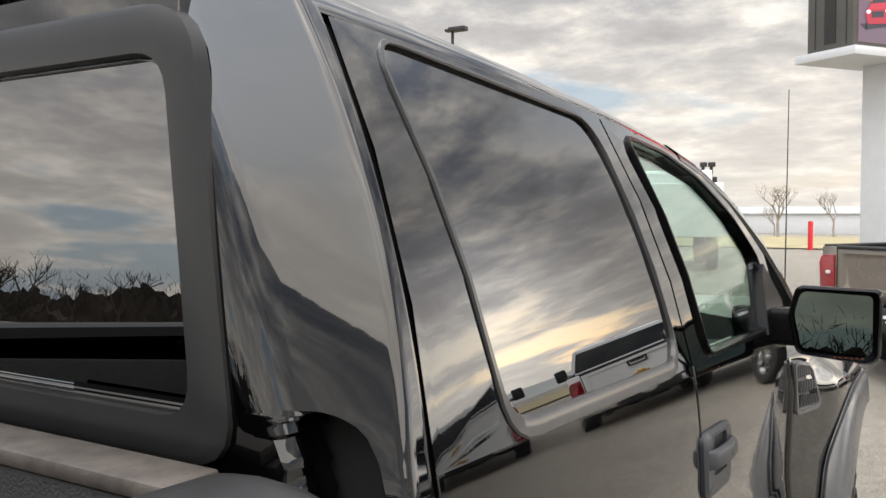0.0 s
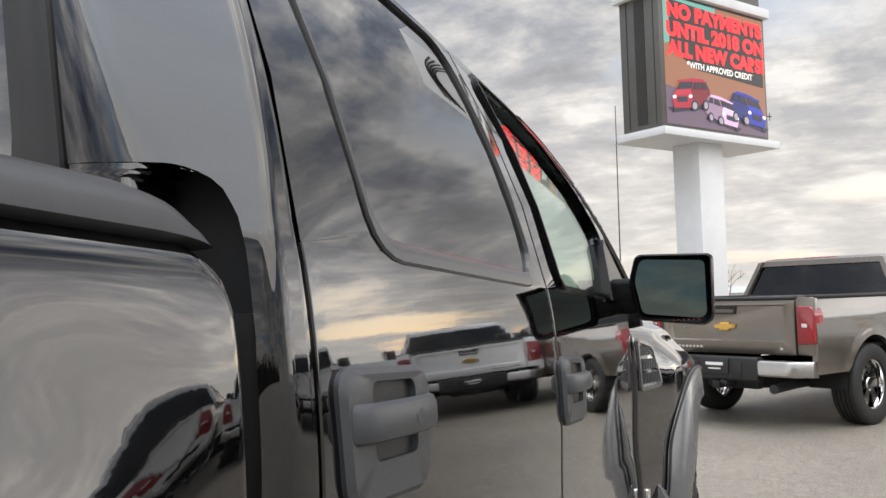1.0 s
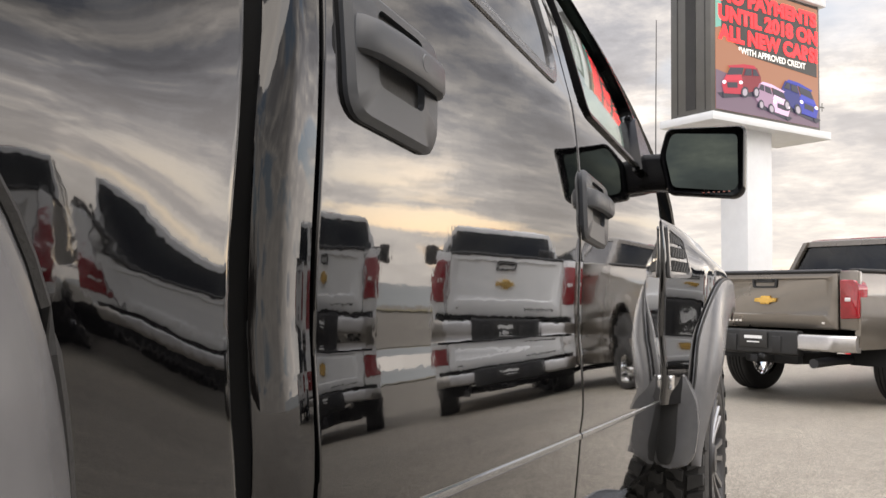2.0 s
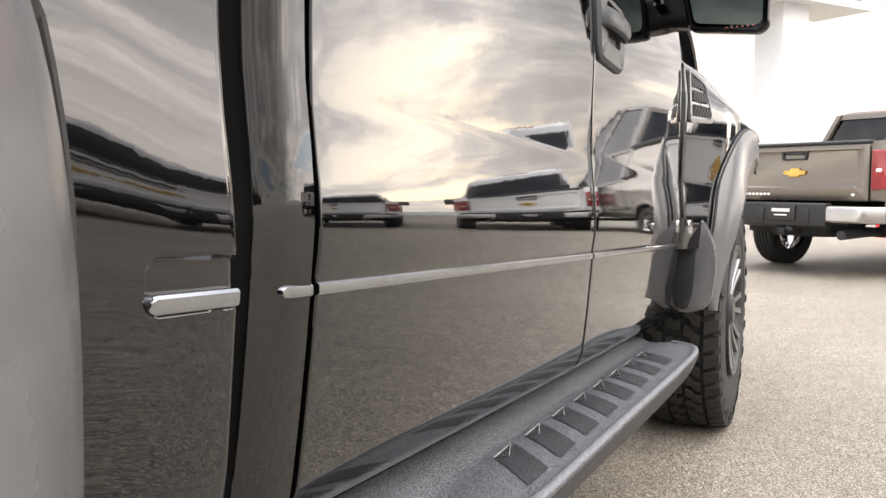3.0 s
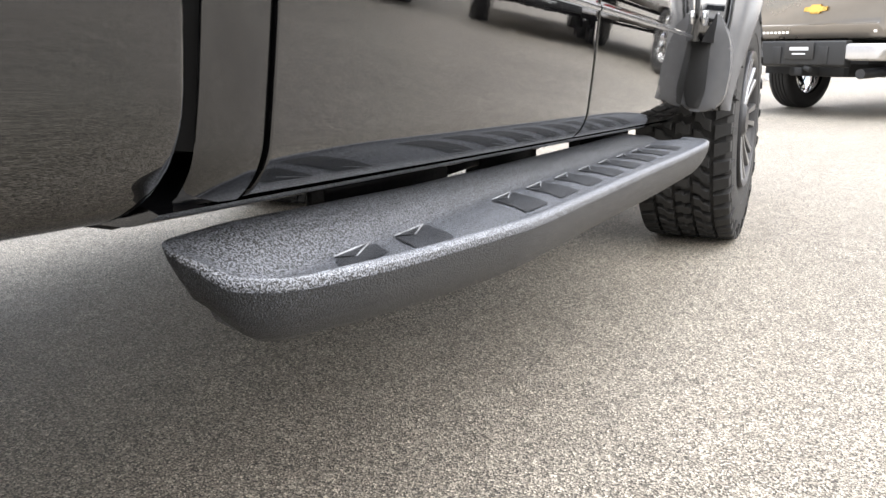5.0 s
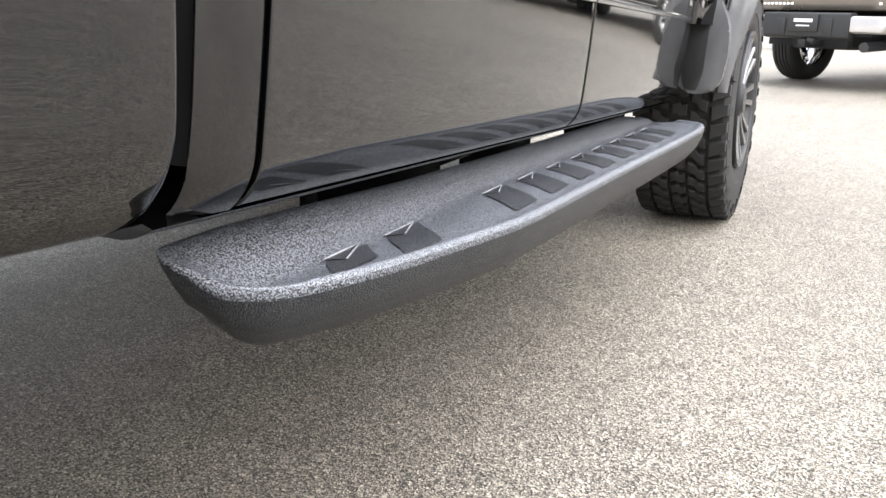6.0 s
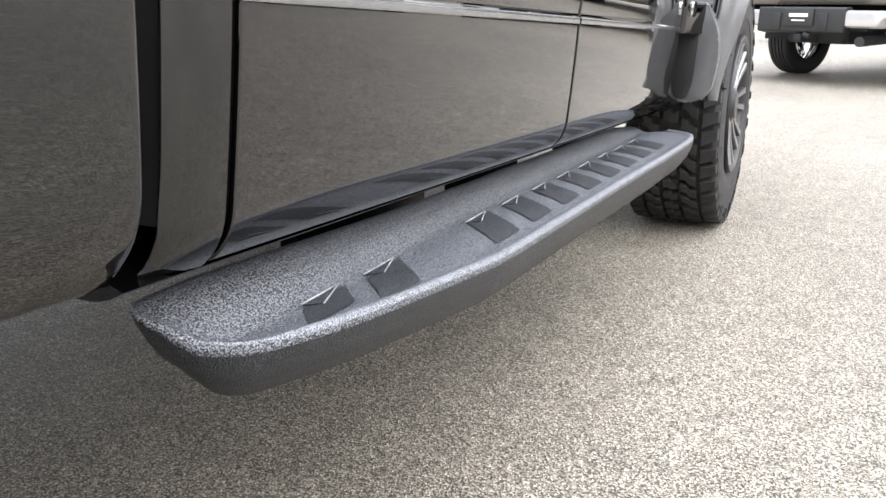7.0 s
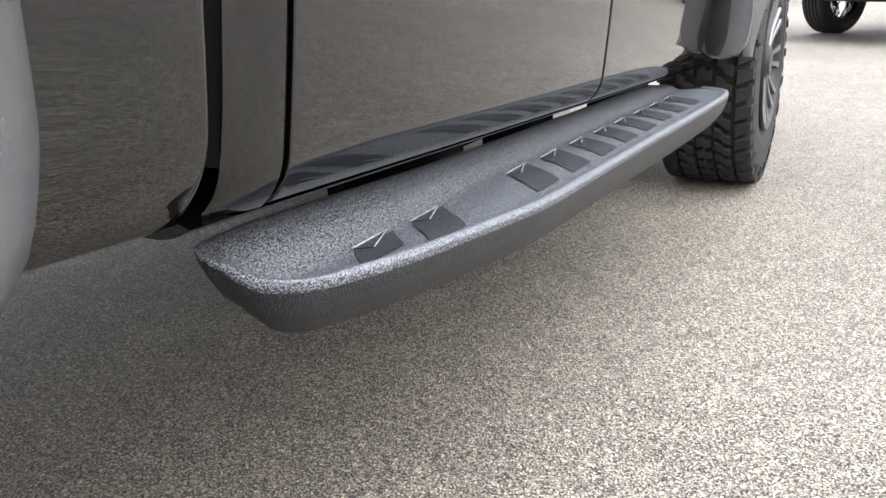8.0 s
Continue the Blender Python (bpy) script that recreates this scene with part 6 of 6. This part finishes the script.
def lit(name, rgb, strength=1.0):
    return material(name, (0.02, 0.02, 0.02), 0.4, emit=rgb, strength=strength)


def build_sign():
    right = Vector((0.562, 0.827, 0)).normalized()
    corner = Vector((-1.12, 17.95, 0))
    W, D = 3.25, 0.92
    m = Matrix(((right.x, -right.y, 0, corner.x), (right.y, right.x, 0, corner.y), (0, 0, 1, 0), (0, 0, 0, 1)))
    v = thing("dealer_sign", "tall roadside sign with a lit screen on a white post", "sign", m)
    z0, z1 = 4.55, 7.12
    bm = bmesh.new()
    box(bm, (1.08, 0.14, 0.0), (1.84, 0.78, z0 - 0.2), 0.01)
    part("post", bm, SIGN_WHITE, v, "square white sheet-metal post")
    bm = bmesh.new()
    box(bm, (-0.27, -0.16, z0 - 0.23), (W + 0.14, D + 0.22, z0 - 0.08), 0.004)
    part("base_tray", bm, SIGN_WHITE, v, "white sheet-metal tray under the screen")
    bm = bmesh.new()
    box(bm, (-0.13, 0.0, z0 - 0.08), (W, D + 0.06, z1), 0.01)
    part("cabinet", bm, STEEL_GREY, v, "dark grey screen cabinet")
    bm = bmesh.new()
    box(bm, (-0.142, 0.36, z0 + 0.05), (-0.126, 0.60, z1 - 0.05))
    part("side_slot", bm, SIGN_BLACK, v)
    for y in (0.13, 0.80):
        bm = bmesh.new()
        box(bm, (-0.138, y, z0), (-0.126, y + 0.015, z1))
        part("side_joint", bm, SIGN_BLACK, v)
    bm = bmesh.new()
    box(bm, (-0.23, -0.10, z1), (W + 0.10, D + 0.16, z1 + 0.20), 0.012)
    part("top_tray", bm, SIGN_WHITE, v)
    bm = bmesh.new()
    box(bm, (0.02, 0.06, z1 + 0.20), (W - 0.02, D - 0.06, z1 + 0.85), 0.01)
    board = part("name_board", bm, STEEL_GREY, v, "dark grey name board")
    bm = bmesh.new()
    for k in range(14):
        box(bm, (0.22 + 0.195 * k, 0.045, z1 + 0.40), (0.22 + 0.195 * k + 0.135, 0.064, z1 + 0.64))
    part("name_bars", bm, SIGN_WHITE, board)
    bm = bmesh.new()
    box(bm, (0.02, 0.06, z1 + 0.85), (W - 0.02, D - 0.06, z1 + 2.75), 0.01)
    crown = part("logo_board", bm, SIGN_WHITE, v, "white logo board")
    bm = bmesh.new()
    for k in range(5):
        pts = [(0.4 + 2.4 * t, 0.05, z1 + 1.3 + 0.16 * k + 0.75 * math.sin(math.pi * t) * (1 - 0.12 * k)) for t in steps(0, 1, 14)]
        tube(bm, pts, 0.03, 5)
    part("logo_lines", bm, SIGN_BLACK, crown)
    # the screen and its flat picture
    sx0, sx1, sz0, sz1 = -0.01, W - 0.06, z0 + 0.02, z1 - 0.06
    sw, sh = sx1 - sx0, sz1 - sz0

    def flat(name, pts, depth, mat, parent, label=""):
        b = bmesh.new()
        prism(b, [(sx0 + sw * x, sz0 + sh * y) for x, y in pts], 0.002 - depth, -0.004 - depth, "y")
        return part(name, b, mat, parent, label)

    screen = flat("message_screen", [(0, 0), (1, 0), (1, 1), (0, 1)], 0.004, lit("screen_ground", (0.50, 0.21, 0.11), 0.75), v, "lit screen with red words and three cars")
    flat("teal_field", [(0, 0.62), (0.10, 0.66), (0.16, 0.80), (0.5, 0.86), (0.5, 1), (0, 1)], 0.010, lit("screen_teal", (0.20, 0.60, 0.52), 0.8), screen)
    flat("dark_field", [(0.05, 0.60), (0.30, 0.46), (0.98, 0.42), (0.98, 0.93), (0.42, 0.96), (0.05, 0.98)], 0.013, lit("screen_dark", (0.035, 0.03, 0.025), 0.6), screen)
    flat("road_field", [(0, 0), (1, 0), (1, 0.16), (0.0, 0.30)], 0.010, lit("screen_road", (0.20, 0.13, 0.20), 0.8), screen)
    red = lit("screen_red", (1.0, 0.012, 0.02), 2.2)
    white = lit("screen_white", (1.0, 0.98, 0.95), 1.1)
    for words, x, y, size, wide, mt in (("NO PAYMENTS", 0.03, 0.835, 0.125, 0.95, red), ("UNTIL 2018 ON", 0.02, 0.685, 0.125, 0.97, red), ("ALL NEW CARS!", 0.02, 0.535, 0.125, 0.97, red), ("*WITH APPROVED CREDIT", 0.20, 0.462, 0.055, 0.66, white)):
        me = text_mesh(words, 1.0, 0.055 if mt is red else 0.03)
        xs = [p.co.x for p in me.vertices]
        ys = [p.co.y for p in me.vertices]
        kx = wide * sw / (max(xs) - min(xs))
        ky = size * sh / (max(ys) - min(ys))
        for p in me.vertices:
            p.co = (sx0 + x * sw + (p.co.x - min(xs)) * kx, -0.024, sz0 + y * sh + (p.co.y - min(ys)) * ky)
        me.materials.append(mt)
        ob = new("word_line", me)
        ob.parent = screen
    # three small cars drawn on the screen
    def drawn_car(cx, cy, k, rgb, way):
        """A car in three-quarter view; way: +1 looks to the right, -1 to the left."""
        shade = tuple(c * 0.45 for c in rgb)
        body_m, flank, dark = lit("screen_car", rgb, 1.0), lit("screen_car_flank", shade, 1.0), lit("screen_glass", (0.02, 0.02, 0.05), 0.7)
        light, rim_m = lit("screen_lamp", (1.0, 0.85, 1.0), 1.4), lit("screen_rim", (0.55, 0.5, 0.6), 0.8)
        turn = lambda pts: [(cx + k * way * x, cy + k * 1.02 * (y - 0.16 * x)) for x, y in pts]
        disc = lambda x, y, rx, ry: [(x + rx * math.cos(a), y + ry * math.sin(a)) for a in steps(0, 5.65, 9)]
        flat("drawn_shadow", turn([(-0.60, -0.34), (0.55, -0.40), (0.70, -0.26), (-0.55, -0.20)]), 0.020, dark, screen)
        flat("drawn_flank", turn([(-0.62, -0.16), (-0.05, -0.30), (0.0, 0.10), (-0.12, 0.40), (-0.50, 0.38), (-0.62, 0.14)]), 0.030, flank, screen)
        flat("drawn_front", turn([(-0.08, -0.30), (0.52, -0.28), (0.58, -0.06), (0.50, 0.10), (0.0, 0.12)]), 0.033, body_m, screen)
        flat("drawn_hood", turn([(-0.04, 0.06), (0.54, 0.04), (0.44, 0.20), (0.02, 0.22)]), 0.035, lit("screen_car_hood", tuple(min(1, c * 1.2 + 0.012) for c in rgb), 1.0), screen)
        flat("drawn_roof", turn([(-0.48, 0.36), (-0.12, 0.38), (0.34, 0.36), (0.40, 0.42), (-0.08, 0.47), (-0.40, 0.44)]), 0.034, body_m, screen)
        flat("drawn_windscreen", turn([(-0.02, 0.20), (0.44, 0.18), (0.34, 0.37), (-0.08, 0.38)]), 0.037, dark, screen)
        flat("drawn_window", turn([(-0.32, 0.18), (-0.08, 0.18), (-0.14, 0.35), (-0.32, 0.35)]), 0.037, dark, screen)
        flat("drawn_window", turn([(-0.56, 0.17), (-0.36, 0.18), (-0.36, 0.35), (-0.46, 0.34)]), 0.037, dark, screen)
        flat("drawn_grille", turn([(0.12, -0.14), (0.42, -0.14), (0.44, 0.0), (0.12, 0.0)]), 0.037, dark, screen)
        for x in (0.02, 0.52):
            flat("drawn_lamp", turn(disc(x, 0.0, 0.055, 0.045)), 0.040, light, screen)
        for x, rx in ((-0.46, 0.10), (-0.10, 0.12)):
            flat("drawn_wheel", turn(disc(x, -0.25, rx, 0.15)), 0.039, dark, screen)
            flat("drawn_rim", turn(disc(x, -0.25, rx * 0.62, 0.095)), 0.042, rim_m, screen)
        flat("drawn_wheel", turn(disc(0.50, -0.30, 0.06, 0.10)), 0.029, dark, screen)

    drawn_car(0.22, 0.235, 0.30, (0.50, 0.004, 0.035), -1)
    drawn_car(0.80, 0.185, 0.31, (0.012, 0.03, 0.42), 1)
    drawn_car(0.53, 0.140, 0.27, (0.85, 0.55, 0.85), 1)
    # small side aerial
    bm = bmesh.new()
    a = Vector((W, 0.4, z0 + 0.62))
    tube(bm, [a, a + Vector((0.75, 0, 0.0))], 0.014, 6)
    for k in range(5):
        tube(bm, [a + Vector((0.25 + 0.11 * k, 0, -0.09)), a + Vector((0.25 + 0.11 * k, 0, 0.09))], 0.008, 5)
    part("side_aerial", bm, STEEL_GREY, v, "small grey aerial")


build_sign()


# ---- distance ----
def bare_tree(bm, base, height, seed, depth=5, thick=None):
    rnd = random.Random(seed)

    def grow(p, d, length, r, level):
        q = p + d * length
        mid_p = p + d * length * 0.5 + Vector((rnd.uniform(-1, 1), rnd.uniform(-1, 1), 0)) * length * 0.04
        tube(bm, [p, mid_p, q], [r, r * 0.85, r * 0.68], 5 if level < 2 else 3, cap=False)
        if level >= depth:
            return
        for _ in range(3 if level < 3 else 2):
            ax = Vector((rnd.uniform(-1, 1), rnd.uniform(-1, 1), rnd.uniform(-0.2, 0.5))).normalized()
            nd = (d * 0.75 + ax * rnd.uniform(0.45, 0.75) + Vector((0, 0, 0.12))).normalized()
            grow(q - d * length * rnd.uniform(0, 0.25), nd, length * rnd.uniform(0.58, 0.80), r * 0.6, level + 1)

    grow(Vector(base), Vector((rnd.uniform(-0.05, 0.05), rnd.uniform(-0.05, 0.05), 1)).normalized(), height * 0.30, thick or height * 0.022, 0)


def far_land(x, y):
    far = max(0.0, math.hypot(x, y - 3) - 34.0)
    return -0.020 * far * smooth(0, 25, far)


for tx, ty, th, sd in ((-12.5, 78, 6.5, 3), (-8.6, 82, 5.4, 8), (-2.2, 84, 6.0, 12), (-14.5, 88, 4.2, 21), (1.5, 90, 5.2, 33)):
    bm = bmesh.new()
    bare_tree(bm, (tx, ty, far_land(tx, ty) - 0.1), th, sd, 5)
    me = bpy.data.meshes.new("bare_tree")
    bm.to_mesh(me)
    bm.free()
    me.materials.append(HAZED_BARK)
    tagged(new("bare_tree", me), "small leafless tree with fine twigs on the far verge", "tree", "bare trees of the verge")


def build_distance():
    # dry grass verge beyond the paving
    bm = bmesh.new()
    rows = []
    for y in (38, 46, 56, 68, 84):
        rows.append([Vector((x, y + 0.05 * abs(x), far_land(x, y + 0.05 * abs(x)) + 0.05)) for x in steps(-90, 60, 24)])
    band(bm, rows, closed=False)
    me = bpy.data.meshes.new("grass_verge")
    finish(bm, 60)
    bm.to_mesh(me)
    bm.free()
    me.materials.append(GRASS)
    tagged(new("grass_verge", me), "dry tan grass verge beyond the lot", "grass", kind="structure")
    # low pale building far off
    b = thing("low_building", "long low white building far beyond the verge", "building", pose(-20, 118, far_land(-20, 118)))
    bm = bmesh.new()
    box(bm, (-26, 0, 0), (26, 10, 2.6), 0.02)
    part("wall", bm, SIGN_WHITE, b)
    bm = bmesh.new()
    prism(bm, [(-0.4, 2.6), (10.4, 2.6), (5, 3.5)], -26.4, 26.4, "x")
    part("roof", bm, HAZE_BLUE, b, "roof with the haze of distance in its pale colour")
    # long soft hill on the horizon
    bm = bmesh.new()
    rows = []
    for k, (d, h) in enumerate(((430, 0.0), (470, 7.0), (540, 10.5), (640, 12.0))):
        rows.append([Vector((d * math.sin(radians(a)), d * math.cos(radians(a)), far_land(0, d) + h * (0.85 + 0.12 * math.sin(a * 0.21) + 0.06 * math.sin(a * 0.83 + k)))) for a in steps(-75, 75, 60)])
    band(bm, rows, closed=False)
    me = bpy.data.meshes.new("backdrop")
    finish(bm, 60)
    bm.to_mesh(me)
    bm.free()
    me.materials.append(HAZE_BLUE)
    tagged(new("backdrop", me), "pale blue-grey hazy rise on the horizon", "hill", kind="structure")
    # red posts at the lot's edge
    for x, y in ((-4.55, 38.0), (1.1, 17.5)):
        r = thing("bollard", "red painted steel post at the edge of the lot", "bollard", pose(x, y, far_land(x, y)), "red posts")
        bm = bmesh.new()
        h = 1.15 if y > 30 else 0.62
        lathe(bm, [(0.10, 0.0), (0.10, h - 0.06), (0.085, h - 0.015), (0.05, h), (0.001, h + 0.004)], 14, Matrix.Rotation(radians(-90), 4, "Y"))
        part("post", bm, RED_PAINT, r)
    # area light on its pole
    lp = thing("lot_lamp", "dark lot lamp with a flat head on a slim pole", "street lamp", pose(-16.9, 30.9, 0))
    bm = bmesh.new()
    tube(bm, [(0, 0, 0), (0, 0, 8.75)], [0.09, 0.06], 10)
    part("pole", bm, SIGN_BLACK, lp)
    bm = bmesh.new()
    box(bm, (-0.12, -0.18, 8.7), (0.62, 0.18, 8.88), 0.03)
    box(bm, (-0.30, -0.14, 8.72), (-0.02, 0.14, 8.83), 0.03)
    part("head", bm, SIGN_BLACK, lp)
    # white service truck with dark stacks, half hidden beyond the windscreen
    st = thing("service_truck", "white work truck with black light brackets on its roof", "truck", pose(-7.2, 27.5, 0, 0, 0, 20))
    bm = bmesh.new()
    prism(bm, rounded([(-1.2, 0.9), (1.0, 0.9), (1.1, 1.7), (0.6, 2.75), (-1.2, 2.8)], 0.15, 4), -1.15, 1.15, "x", 0.08)
    part("cab", bm, WHITE, st)
    bm = bmesh.new()
    prism(bm, rounded([(-3.8, 0.9), (-1.3, 0.9), (-1.3, 2.35), (-3.8, 2.35)], 0.05, 3), -1.15, 1.15, "x", 0.03)
    part("box_body", bm, WHITE, st)
    bm = bmesh.new()
    slab(bm, lambda x, t: Vector((x, 1.13 - 0.42 * t, 1.75 + 0.85 * t)), steps(-1.0, 1.0, 6), steps(0, 1, 4), (0, -0.03, 0))
    part("windscreen", bm, DARK_GLASS, st)
    for x in (0.98, 1.22):
        bm = bmesh.new()
        tube(bm, [(x, -0.3, 2.3), (x, -0.3, 3.02)], 0.05, 8)
        box(bm, (x - 0.09, -0.42, 2.92), (x + 0.11, -0.20, 3.06), 0.02), box(bm, (x - 0.02, -0.42, 2.45), (x + 0.16, -0.22, 2.62), 0.02)
        part("light_bracket", bm, SIGN_BLACK, st, "black light bracket")
    for y in (-2.9, 0.4):
        for s in (-1, 1):
            road_wheel(st, s * 0.95, y, 0.45, 0.14, DARK_ALLOY, s)
    # dark bare woods behind the lot
    bm = bmesh.new()
    rnd = random.Random(5)
    for k in range(70):
        x = -75 + 150 * k / 70 + rnd.uniform(-1.5, 1.5)
        y = -44 - rnd.uniform(0, 14) + 0.002 * x * x
        bare_tree(bm, (x, y, far_land(x, y) - 0.3), rnd.uniform(5.0, 8.5), 100 + k, 4, 0.17)
    for k in range(26000):
        x = rnd.uniform(-80, 80)
        y = -48 - rnd.uniform(-4, 12) + 0.002 * x * x
        z = far_land(x, y) + rnd.uniform(0, 5.0) * rnd.uniform(0.0, 1)
        d = Vector((rnd.uniform(-1, 1), rnd.uniform(-0.4, 0.4), rnd.uniform(0.2, 1.4))).normalized() * rnd.uniform(0.4, 1.1)
        e = Vector((rnd.uniform(-1, 1), 0.2, rnd.uniform(-1, 1))).normalized() * rnd.uniform(0.02, 0.07)
        p = Vector((x, y, z))
        bm.faces.new([bm.verts.new(q) for q in (p - e, p + d * 0.5 - e * 0.3, p + d, p + d * 0.4 + e)])
    for layer in range(3):
        rows = [[], [], []]
        for x in steps(-85, 85, 340):
            y = -50 - 4 * layer + 0.002 * x * x
            top = 1.7 + 0.7 * layer + 0.7 * math.sin(x * 0.31 + layer) + 0.5 * math.sin(x * 1.13 + 2 * layer) + rnd.uniform(-0.4, 0.4)
            for k, z in enumerate((-0.5, top * 0.6, top)):
                rows[k].append(Vector((x, y + rnd.uniform(-0.3, 0.3), far_land(x, y) + z)))
        band(bm, rows, closed=False)
    me = bpy.data.meshes.new("far_woods")
    bm.to_mesh(me)
    bm.free()
    me.materials.append(WOODS)
    tagged(new("far_woods", me), "dark leafless woods and brush behind the lot", "woods", kind="stuff")


build_distance()
